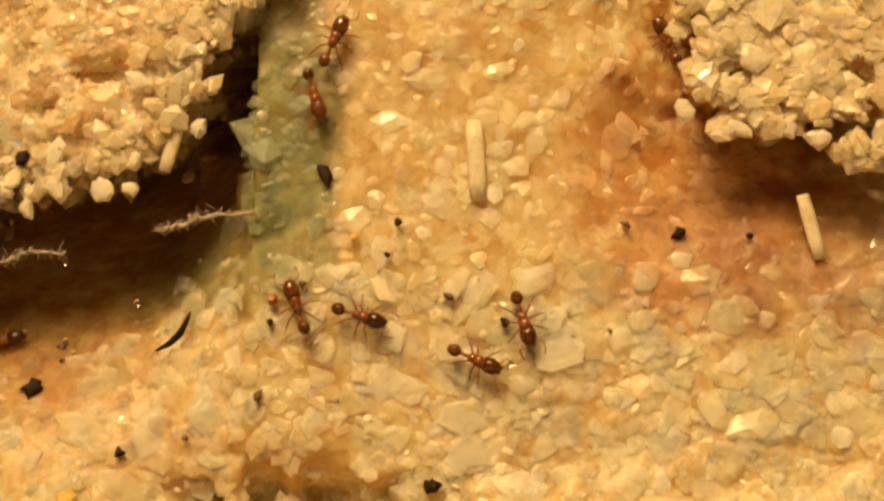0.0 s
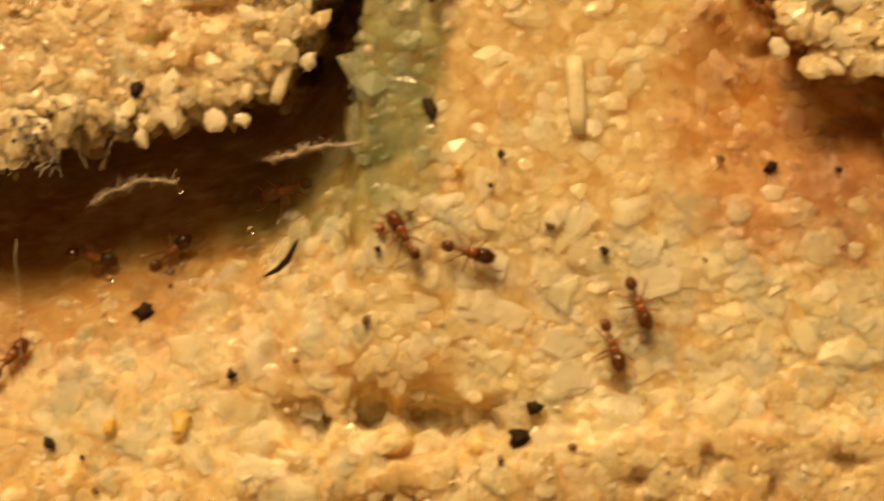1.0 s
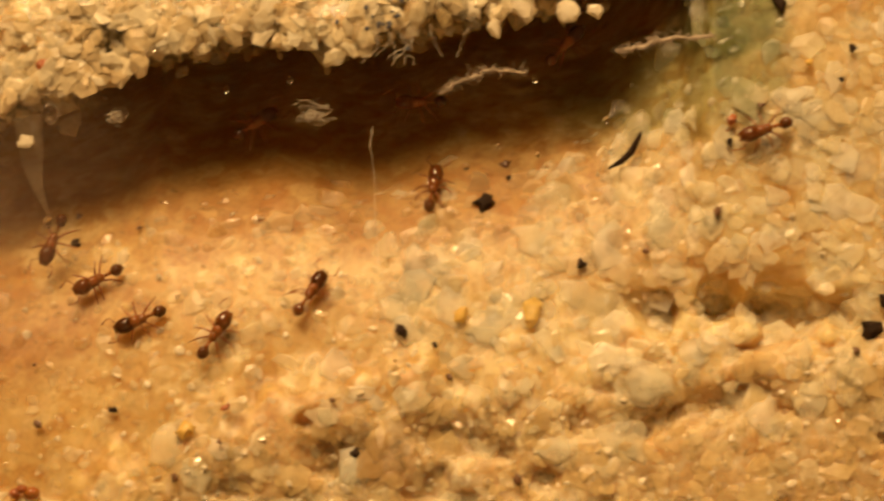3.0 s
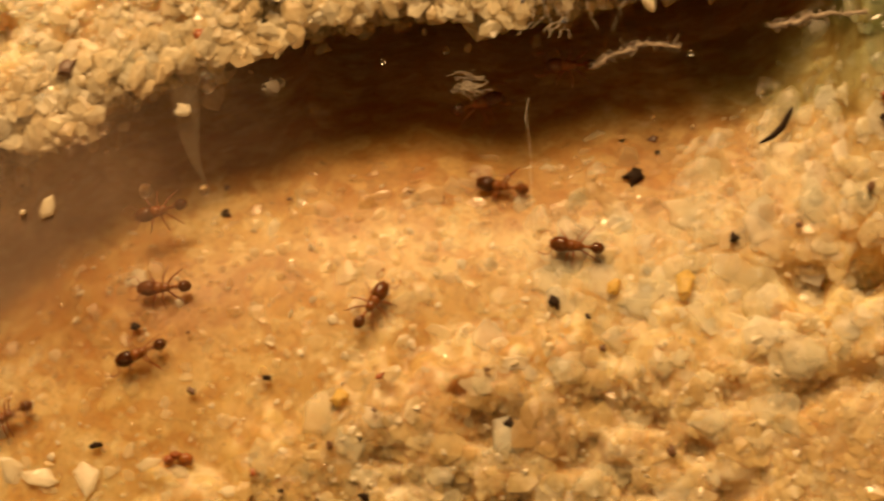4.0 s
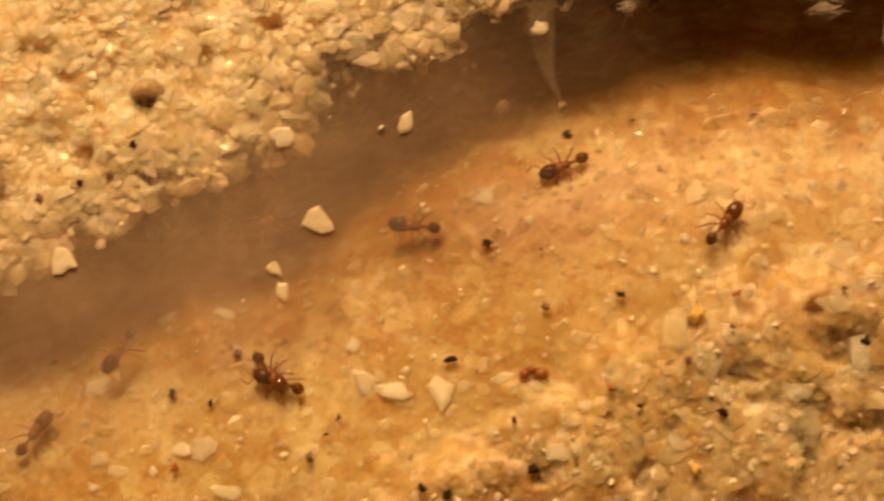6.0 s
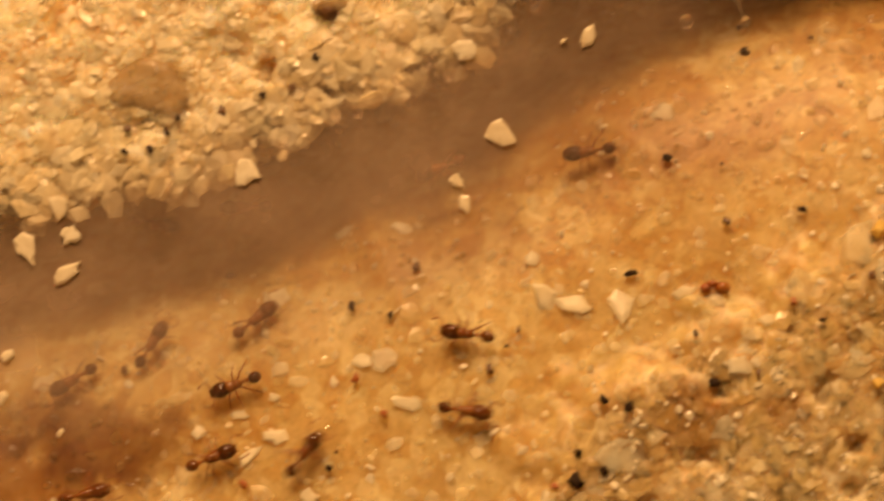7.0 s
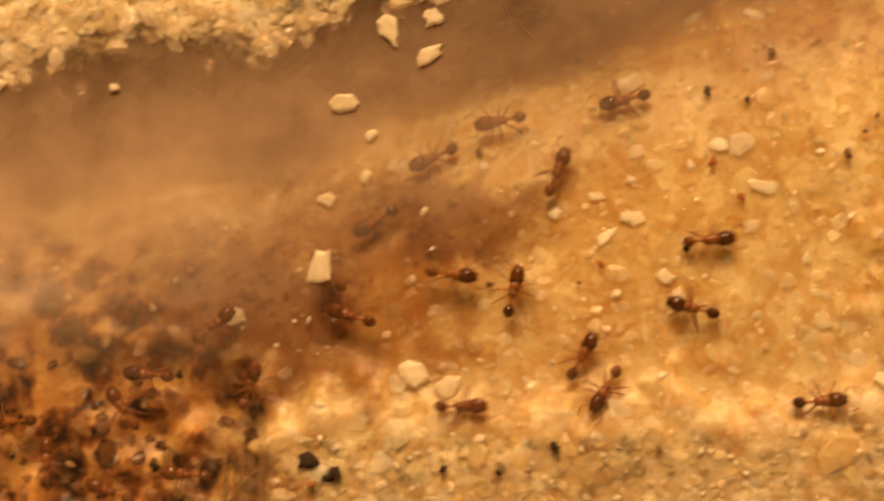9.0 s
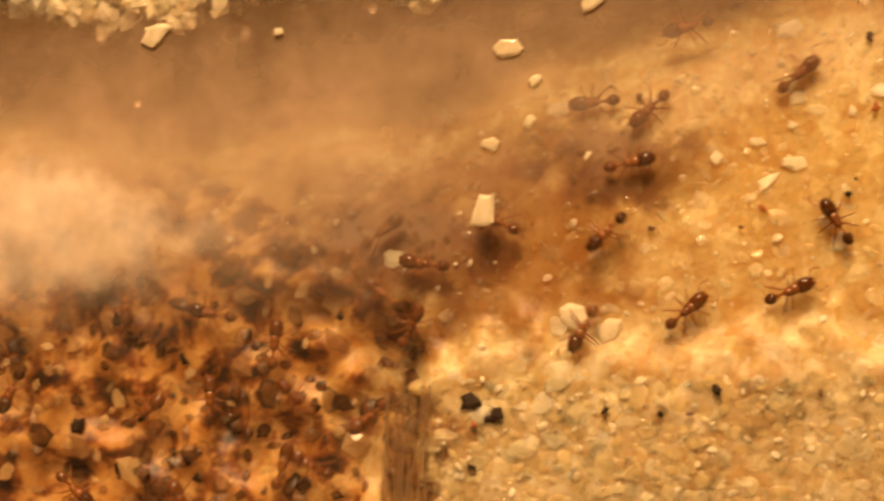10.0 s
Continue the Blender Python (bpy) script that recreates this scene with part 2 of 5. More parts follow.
CHAMBER = [(-135, 40), (-108, 40), (-102, 40.9), (-94, 42.2), (-89, 41.5), (-85.8, 39.5), (-84.2, 37), (-83.8, 15), (-135, 15)]
X0, X1, Z0, Z1 = -116.0, 27.0, 20.0, 98.0


def signed(poly, x, z):
    """Distance to a closed outline: negative inside, positive outside."""
    best, inside = np.full(x.shape, 1e9), np.zeros(x.shape, bool)
    for (ax, az), (bx, bz) in zip(poly, poly[1:] + poly[:1]):
        dx, dz = bx - ax, bz - az
        t = np.clip(((x - ax) * dx + (z - az) * dz) / (dx * dx + dz * dz), 0, 1)
        best = np.minimum(best, np.hypot(x - ax - t * dx, z - az - t * dz))
        if dz:
            inside ^= ((az > z) != (bz > z)) & (x < (z - az) * dx / dz + ax)
    return np.where(inside, -best, best)


LATTICE = np.random.RandomState(5).rand(256, 256)


def rough(x, z, size, shift=0):
    """Smooth value noise, 0 to 1, with lumps of that size."""
    u, v = x / size + 37.3 + shift, z / size + 11.7 + shift * 1.7
    i, j = np.floor(u).astype(int), np.floor(v).astype(int)
    a, b = u - i, v - j
    a, b = a * a * (3 - 2 * a), b * b * (3 - 2 * b)
    g = lambda p, q: LATTICE[p % 256, q % 256]
    return (g(i, j) * (1 - a) + g(i + 1, j) * a) * (1 - b) + (g(i, j + 1) * (1 - a) + g(i + 1, j + 1) * a) * b


def smooth(a, b, v):
    t = np.clip((v - a) / (b - a), 0, 1)
    return t * t * (3 - 2 * t)


def pit(x, z, px, pz, rx, rz, turn=0.0):
    c, s = math.cos(radians(turn)), math.sin(radians(turn))
    u, v = (x - px) * c + (z - pz) * s, (z - pz) * c - (x - px) * s
    return np.exp(-((u / rx) ** 2 + (v / rz) ** 2) ** 1.5)


def ragged(x, z):
    """How far the crust's edge wanders: hanging clumps and single grains."""
    return (rough(x, z, 2.3, 8) - 0.5) * 2.7 + (rough(x, z, 1.1) - 0.5) * 1.9 + (rough(x, z, 0.6, 9) - 0.5) * 0.9


def sand_depth(x, z, lumps=True):
    """How far the sand's surface lies behind the glass, in millimetres."""
    x, z = np.asarray(x, float), np.asarray(z, float)
    wob = ragged(x, z) if lumps else 0.0
    du, dc, dl, dn = (signed(p, x, z) for p in (UPPER, CORNER, LOWER, CHAMBER))
    # the edges are ragged, the hollow behind them is smooth
    du, dc = du + wob * smooth(2.6, 0.9, du), dc + wob * smooth(2.6, 0.9, dc)
    dl, dn = dl + wob, dn + wob
    west = smooth(-32, -58, x)
    deep = 16.0 * (1 - west) + 8.0 * west
    far = smooth(-62, -96, x)
    fade = 4.0 * (1 - west) + 4.9 * west + 2.8 * far
    east = smooth(-10.4, -9.2, x)
    deep = deep * (1 - east) + 0.5 * east
    y = 1.5 + deep * np.exp(-(np.maximum(du, 0) / fade) ** (1.9 - 0.2 * west)) + (6.8 - 3.4 * west) * (0.45 + 0.55 * smooth(-10, -15, x)) * (1 - east) * np.exp(-(np.maximum(du, 0) / (9.8 - 1.6 * west)) ** (2.4 - 0.4 * west)) + 4.6 * np.exp(-(np.maximum(dc, 0) / 4.6) ** 1.6)
    y += 1.3 * pit(x, z, -94, 48, 12, 4.5, 8)
    y = y + (0.45 - y) * smooth(3.5, -0.8, dl)
    y += 3.4 * pit(x, z, -7.0, 68.0, 5.2, 1.7) * smooth(0.25, 0.6, rough(x, z, 1.4, 15)) + 1.0 * pit(x, z, -22, 61.3, 2.0, 1.2) + 1.0 * pit(x, z, -28, 60.6, 1.5, 0.9) + 0.8 * pit(x, z, -33, 58.5, 1.2, 0.7)
    y += 1.2 * pit(x, z, -10, 63.0, 3.5, 0.9, 15)
    y += 1.1 * pit(x, z, -47.0, 43.5, 3.4, 2.6)
    y += 0.9 * smooth(0.68, 0.88, rough(x, z * 1.5, 1.7, 21)) * smooth(0.6, -0.8, dl) * smooth(-50, -44, x)
    y = y + (2.6 - y) * smooth(0.8, -1.5, dn)
    if lumps:
        calm = 1 - 0.6 * smooth(0.5, 3.0, dl) * smooth(-14, -34, x)
        y += ((rough(x, z, 3.1, 3) - 0.5) * 0.30 + (rough(x, z, 1.1, 4) - 0.5) * 0.14 + (rough(x, z, 0.5, 5) - 0.5) * 0.07) * calm
        y += smooth(0.3, -1, dn) * (rough(x, z, 1.7, 6) - 0.5) * 1.6
    for d in (du, dc):
        crust = 0.35 + (rough(x, z, 0.8, 7) - 0.5) * 0.45 + 1.3 * smooth(0.72, 0.92, rough(x, z, 1.9, 12)) + 0.6 * smooth(0.5, 0.9, rough(x, z, 4.0, 13))
        y = y + (crust - y) * smooth(0.30, -0.15, d)
    y += 2.0 * pit(x, z, 19.3, 86.7, 1.2, 1.3) + 1.6 * pit(x, z, -12.8, 88.0, 0.6, 1.3)
    return np.maximum(y, 0.22)


def undercut(depth, z):
    """The recess reaches up behind the overhanging crust."""
    return z + 0.32 * np.maximum(depth - 4.5, 0)


def mesh_from(name, verts, faces, smooth_faces=False):
    """A mesh of triangles or quads from number arrays."""
    me = bpy.data.meshes.new(name)
    n, k = faces.shape
    me.vertices.add(len(verts)), me.loops.add(n * k), me.polygons.add(n)
    me.vertices.foreach_set("co", np.asarray(verts, np.float32).ravel())
    me.loops.foreach_set("vertex_index", faces.astype(np.int32).ravel())
    me.polygons.foreach_set("loop_start", np.arange(0, n * k, k, dtype=np.int32))
    me.polygons.foreach_set("loop_total", np.full(n, k, np.int32))
    me.polygons.foreach_set("use_smooth", np.full(n, smooth_faces))
    me.update(calc_edges=True)
    return me


# ---- the sand wall ----
def sand_wall():
    step = 0.3
    xs, zs = np.arange(X0, X1 + step, step), np.arange(Z0, Z1 + step, step)
    gx, gz = np.meshgrid(xs, zs)
    gy = sand_depth(gx, gz) + 0.12
    gz = undercut(gy, gz)
    front = np.stack([gx, gy, gz], -1).reshape(-1, 3)
    r, c = gx.shape
    idx = np.arange(r * c).reshape(r, c)
    faces = np.stack([idx[:-1, :-1], idx[:-1, 1:], idx[1:, 1:], idx[1:, :-1]], -1).reshape(-1, 4)
    # sides and back close the block
    rim = np.concatenate([idx[0, :], idx[1:, -1], idx[-1, -2::-1], idx[-2:0:-1, 0]])
    back = front[rim].copy()
    back[:, 1] = 36.0
    n0 = len(front)
    k = len(rim)
    side = np.stack([rim, n0 + np.arange(k), n0 + (np.arange(k) + 1) % k, np.roll(rim, -1)], -1)
    corner = n0 + np.array([0, c - 1, c - 1 + r - 1, 2 * (c - 1) + r - 1])
    verts = np.concatenate([front, back]) * MM
    me = mesh_from("sand_wall", verts, np.concatenate([faces, side, corner[None, ::-1]]), True)
    for m in (m_wall, m_dry, m_pressed):
        me.materials.append(m)
    # the dry crust, and the sand pressed to the glass below the gallery
    cx, cz = gx[:-1, :-1] + 0.15, gz[:-1, :-1] + 0.15
    wob = ragged(cx, cz)
    kind = np.where((signed(UPPER, cx, cz) + wob < 0.4) | (signed(CORNER, cx, cz) + wob < 0.4), 1, np.where(signed(LOWER, cx, cz) + wob * 1.5 < 0.5, 2, 0))
    kind[gy[:-1, :-1] > 3.5] = 0
    me.polygons.foreach_set("material_index", np.concatenate([kind.ravel(), np.zeros(len(side) + 1, int)]).astype(np.int32))
    return tagged(new("sand_wall", me), "pale tan packed sand wall with a dug gallery behind glass", "sand", kind="structure")


wall = sand_wall()

# ---- sand grains ----
ICO_V, ICO_F = None, None
bm = bmesh.new()
bmesh.ops.create_icosphere(bm, subdivisions=1, radius=1.0)
ICO_V = np.array([v.co[:] for v in bm.verts])
ICO_F = np.array([[v.index for v in f.verts] for f in bm.faces])
bm.free()


def turns(rs, n, tilt, lean=-0.08):
    """Turned at random in the plane of the wall, leaning back a little on the slope."""
    a, p, q = rs.rand(n) * 2 * math.pi, rs.normal(lean, tilt, n), rs.normal(0, tilt, n)
    zero, one = np.zeros(n), np.ones(n)
    ry = np.stack([np.cos(a), zero, np.sin(a), zero, one, zero, -np.sin(a), zero, np.cos(a)], -1).reshape(n, 3, 3)
    rx = np.stack([one, zero, zero, zero, np.cos(p), -np.sin(p), zero, np.sin(p), np.cos(p)], -1).reshape(n, 3, 3)
    rz = np.stack([np.cos(q), -np.sin(q), zero, np.sin(q), np.cos(q), zero, zero, zero, one], -1).reshape(n, 3, 3)
    return rx @ rz @ ry


def grains(name, x, z, y, size, seed, material, label, flat=0.12, tilt=0.06, lean=-0.08):
    """Angular flakes, each with its own shape, joined into one object."""
    rs = np.random.RandomState(seed)
    n = len(x)
    v = ICO_V[None] * (0.70 + 0.60 * rs.rand(n, len(ICO_V), 1))
    v = v * (np.stack([1 + 0.45 * rs.rand(n), flat * (0.7 + 0.6 * rs.rand(n)), 0.7 + 0.4 * rs.rand(n)], -1) * size[:, None] / 2)[:, None]
    v = np.einsum("nij,nkj->nki", turns(rs, n, tilt, lean), v) + np.stack([x, y, z], -1)[:, None]
    low = v[:, :, 1].min(axis=1)
    v[:, :, 1] += np.maximum(0.03 - low, 0)[:, None]
    # flakes that lie in the packed sand show their front alone
    shape = ICO_F[ICO_V[ICO_F][:, :, 1].mean(axis=1) < 0.15] if tilt < 0.2 else ICO_F
    f = (shape[None] + (np.arange(n) * len(ICO_V))[:, None, None]).reshape(-1, 3)
    me = mesh_from(name, v.reshape(-1, 3) * MM, f)
    me.materials.append(material)
    return tagged(new(name, me), label, "sand grains", kind="stuff")


def lane(x):
    """Height of the middle of the gallery at x: the stretch of sand that gets grains lies round it."""
    return np.interp(x, [-110, -84, -62, -40, -19, 0, 25], [42, 44, 56, 66.5, 72, 79.5, 82])


def scatter(n, seed):
    rs = np.random.RandomState(seed)
    x = rs.uniform(-113, 25, n)
    z = lane(x) + rs.uniform(-25, 25, n)
    keep = (z > 26) & (z < 96)
    x, z = x[keep], z[keep]
    return rs, x, z, signed(UPPER, x, z), signed(CORNER, x, z), signed(LOWER, x, z), signed(CHAMBER, x, z)


SHAPE = {"corner_grains": (0.2, 0.12, -0.1), "crust_grains": (0.15, 0.09, -0.20), "gallery_grains": (0.14, 0.11, -0.14), "lower_grains": (0.20, 0.14, -0.14), "nest_refuse_grains": (0.45, 0.3, -0.1)}


def strew():
    rs, x, z, du, dc, dl, dn = scatter(88000, 11)
    crust = (du + ragged(x, z) < 0.1) | (dc + ragged(x, z) < 0.1)
    corner = crust & (x > 5)
    crust &= ~corner
    nest = (dn < 0) & ~crust
    lower = (dl < 0) & ~crust & ~corner & ~nest
    inner = ~(crust | corner | nest | lower)
    size = np.clip(np.exp(rs.normal(-0.28, 0.45, len(x))), 0.3, 2.2)
    keep = rs.rand(len(x)) < np.clip(0.50 / size, 0, 1)
    y = sand_depth(x, z)
    for name, mask, seed, mat, sink, factor, label in (
            ("crust_grains", crust, 21, m_crust, 0.09, 0.72, "dry pale sand grains pressed against the glass"),
            ("corner_grains", corner, 25, m_corner, 0.09, 0.95, "pale greenish sand grains of the corner crust"),
            ("gallery_grains", inner, 22, m_gallery, 0.10, 1.2, "damp amber sand grains of the gallery floor"),
            ("lower_grains", lower, 23, m_front, 0.10, 0.85, "grey and tan sand grains pressed against the glass"),
            ("nest_refuse_grains", nest, 24, m_nest, 0.05, 1.1, "dark brown refuse and stained sand grains")):
        m = mask & keep & ((rs.rand(len(x)) < (0.24 + 0.16 * smooth(-30, -8, x)) * (1 - 0.6 * smooth(78.0, 80.5, z) * smooth(-12, -6, x))) if mask is inner else rs.rand(len(x)) < (0.085 if mask is nest else 0.95 if mask is crust or mask is corner else 0.80))
        fine_west = 0.5 + 0.5 * smooth(-45, -20, x[m]) if mask is inner else 1.0
        grains(name, x[m], z[m], y[m] + sink * fine_west, size[m] * factor * fine_west, seed, mat, label, *SHAPE[name])
    # small bright splinters between the grains, turned every way, standing in for glints
    m = (rs.rand(len(x)) < 0.012 + 0.05 * smooth(1, -1, dl)) & ~nest & ~((x > -8) & (z > 79.5))
    grains("glint_splinters", x[m], z[m], y[m] + 0.03, np.clip(size[m] * 0.45, 0.16, 0.5), 51, m_quartz, "small bright quartz splinters standing in for glints on the sand", 0.35, 0.5)
    # the shaded underside of the crust
    m = (du > -0.6) & (du < 0.7) & (x < -9)
    rs3 = np.random.RandomState(41)
    k = np.concatenate([np.flatnonzero(m)] * 2)
    d = np.exp(rs3.rand(len(k)) * 2.6) * 0.6
    grains("recess_grains", x[k] + rs3.normal(0, 0.25, len(k)), undercut(d, z[k] + 0.3 + rs3.normal(0, 0.2, len(k))), d, size[k] * 0.9, 42, m_gallery, "sand grains on the shaded underside of the crust", 0.7, 0.8)
    # the ragged fringe of the overhang
    clump = ragged(x, z)
    m = ((du + clump > -1.0) & (du + clump < 0.55)) | ((dc + clump > -0.9) & (dc + clump < 0.5))
    rs2 = np.random.RandomState(31)
    fx, fz = x[m] + rs2.normal(0, 0.2, m.sum()), z[m] + rs2.normal(0, 0.2, m.sum())
    grains("fringe_grains", fx, fz, 0.3 + 0.8 * rs2.rand(m.sum()), np.clip(size[m] * 1.25, 0.45, 1.3), 32, m_fringe, "pale ragged fringe of coarse sand grains", 0.4, 0.22)


strew()


# ---- glass pane and room ----
def box(name, lo, hi, material, flip=False):
    b = bmesh.new()
    bmesh.ops.create_cube(b, size=1.0)
    for v in b.verts:
        v.co = Vector([(l + h) / 2 + c * (h - l) for l, h, c in zip(lo, hi, v.co)])
    if flip:
        bmesh.ops.reverse_faces(b, faces=b.faces)
    me = bpy.data.meshes.new(name)
    b.to_mesh(me), b.free()
    me.materials.append(material)
    return new(name, me)


def clear_glass(name, tint=(1, 1, 1), gloss=0.02):
    m = bpy.data.materials.new(name)
    m.use_nodes = True
    nt = m.node_tree
    nt.nodes.clear()
    out, mixn = nt.nodes.new("ShaderNodeOutputMaterial"), nt.nodes.new("ShaderNodeMixShader")
    tr, gl, fr = nt.nodes.new("ShaderNodeBsdfTransparent"), nt.nodes.new("ShaderNodeBsdfGlossy"), nt.nodes.new("ShaderNodeFresnel")
    tr.inputs["Color"].default_value, gl.inputs["Roughness"].default_value = (*tint, 1), gloss
    fr.inputs["IOR"].default_value = 1.3
    nt.links.new(fr.outputs[0], mixn.inputs[0]), nt.links.new(tr.outputs[0], mixn.inputs[1]), nt.links.new(gl.outputs[0], mixn.inputs[2])
    nt.links.new(mixn.outputs[0], out.inputs["Surface"])
    return m


m_glass = clear_glass("clear_glass")
pane = box("glass_pane", (-0.118, -0.0022, 0.020), (0.029, -0.0002, 0.100), m_glass)
pane.visible_shadow = False
tagged(pane, "clear scratched glass pane in front of the sand", "glass pane", kind="structure")

room = box("room_wall", (-1.3, -1.6, -0.5), (1.3, 1.2, 1.6), m_plaster, True)
tagged(room, "plain warm plaster room behind the camera", "wall", kind="structure")
shelf = box("table_top", (-0.7, -0.5, -0.01), (0.7, 0.5, 0.0198), m_plaster)
tagged(shelf, "plain table under the glass nest", "table", kind="structure")


m_milky = sand_material("milky_quartz", [(0.0, (0.96, 0.88, 0.64)), (1.0, (0.99, 0.95, 0.78))], 0.15, False, fine=0.5, clear=(0.38, 0.72))
m_veil = sand_material("milky_thread", [(0.0, (0.62, 0.50, 0.34)), (1.0, (0.62, 0.50, 0.34))], 0.4, False, clear=(0.06, 0.09))
m_husk = sand_material("brown_seed_husk", [(0.0, (0.54, 0.35, 0.15)), (1.0, (0.54, 0.35, 0.15))], 0.35, False, clear=(0.50, 0.52))
m_dull = plain_material("dull_fibre", (0.56, 0.46, 0.36), 0.7)
m_mould = plain_material("blue_grey_mould", (0.10, 0.10, 0.13), 0.7)
m_streak = sand_material("brown_streak", [(0.0, (0.46, 0.27, 0.13)), (1.0, (0.46, 0.27, 0.13))], 0.45, False, clear=(0.26, 0.32))


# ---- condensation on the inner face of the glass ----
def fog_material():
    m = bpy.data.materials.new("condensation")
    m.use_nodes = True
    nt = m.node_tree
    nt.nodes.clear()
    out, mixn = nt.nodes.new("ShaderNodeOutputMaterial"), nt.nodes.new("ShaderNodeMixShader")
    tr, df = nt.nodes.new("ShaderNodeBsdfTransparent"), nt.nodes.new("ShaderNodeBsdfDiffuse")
    # the pale blotch paints a lit patch at the left into the film's colour
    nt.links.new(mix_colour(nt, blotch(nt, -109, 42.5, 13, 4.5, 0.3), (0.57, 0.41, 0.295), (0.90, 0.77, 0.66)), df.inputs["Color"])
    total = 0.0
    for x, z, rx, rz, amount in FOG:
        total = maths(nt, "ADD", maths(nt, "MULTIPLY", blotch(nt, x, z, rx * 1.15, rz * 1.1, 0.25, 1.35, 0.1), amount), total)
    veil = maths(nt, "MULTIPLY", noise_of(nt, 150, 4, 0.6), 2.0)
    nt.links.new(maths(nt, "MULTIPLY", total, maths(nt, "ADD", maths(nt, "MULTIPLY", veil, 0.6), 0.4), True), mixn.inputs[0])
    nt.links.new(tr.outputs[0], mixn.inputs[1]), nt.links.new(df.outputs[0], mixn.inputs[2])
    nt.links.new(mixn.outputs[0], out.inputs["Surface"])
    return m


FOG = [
    # the first patch thickens the film for that painted lit patch
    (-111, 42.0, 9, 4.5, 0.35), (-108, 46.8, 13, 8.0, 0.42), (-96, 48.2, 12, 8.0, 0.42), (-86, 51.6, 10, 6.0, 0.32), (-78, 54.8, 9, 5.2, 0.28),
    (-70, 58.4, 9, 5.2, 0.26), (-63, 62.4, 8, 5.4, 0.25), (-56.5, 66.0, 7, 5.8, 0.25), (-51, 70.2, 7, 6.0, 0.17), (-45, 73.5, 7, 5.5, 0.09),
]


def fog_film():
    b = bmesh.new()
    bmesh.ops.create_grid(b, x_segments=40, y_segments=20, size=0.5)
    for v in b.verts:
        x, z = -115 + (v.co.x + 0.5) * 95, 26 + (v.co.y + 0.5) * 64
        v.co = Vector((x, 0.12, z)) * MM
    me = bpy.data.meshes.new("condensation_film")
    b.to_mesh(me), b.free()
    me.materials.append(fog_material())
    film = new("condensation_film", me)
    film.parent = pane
    return tagged(film, "thin milky condensation on the glass with a painted lit patch", kind="stuff")


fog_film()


# ---- builders for small things ----
def part(name, b, material, parent=None, label=""):
    me = bpy.data.meshes.new(name)
    b.to_mesh(me), b.free()
    me.materials.append(material)
    ob = new(name, me)
    ob.parent = parent
    return tagged(ob, label)


def blob(rx, ry, rz, subdivisions=2, taper=0.0, squash=0.0):
    """An egg: longer than wide, narrower towards +x by taper."""
    b = bmesh.new()
    bmesh.ops.create_icosphere(b, subdivisions=subdivisions, radius=1.0)
    for v in b.verts:
        k = 1 - taper * v.co.x
        v.co = Vector((v.co.x * rx, v.co.y * ry * k, v.co.z * rz * (k if not squash else 1 - squash * v.co.x))) * MM
    for f in b.faces:
        f.smooth = True
    return b


def join_blobs(items):
    """Several eggs at (x, y, z) in one mesh."""
    b = bmesh.new()
    for (x, y, z), (rx, ry, rz) in items:
        made = bmesh.ops.create_icosphere(b, subdivisions=2, radius=1.0)["verts"]
        for v in made:
            v.co = Vector((v.co.x * rx + x, v.co.y * ry + y, v.co.z * rz + z)) * MM
    for f in b.faces:
        f.smooth = True
    return b


def limb(points, radii, sides=6, flat=1.0):
    """A tapered, jointed tube through points."""
    b = bmesh.new()
    rings = []
    for i, (p, r) in enumerate(zip(points, radii)):
        p = Vector(p)
        way = (Vector(points[min(i + 1, len(points) - 1)]) - Vector(points[max(i - 1, 0)])).normalized()
        side = way.cross(Vector((0.13, 0.21, 1))).normalized()
        up = side.cross(way)
        rings.append([b.verts.new((p + (side * math.cos(a) + up * math.sin(a)) * r * Vector((1, flat, 1))) * MM) for a in (2 * math.pi * k / sides for k in range(sides))])
    for u, v in zip(rings, rings[1:]):
        for k in range(sides):
            b.faces.new((u[k], u[(k + 1) % sides], v[(k + 1) % sides], v[k])).smooth = True
    b.faces.new(rings[0][::-1]), b.faces.new(rings[-1])
    return b


# ---- ants ----
HIPS = [(0.42, 62), (0.20, 100), (0.0, 138)]


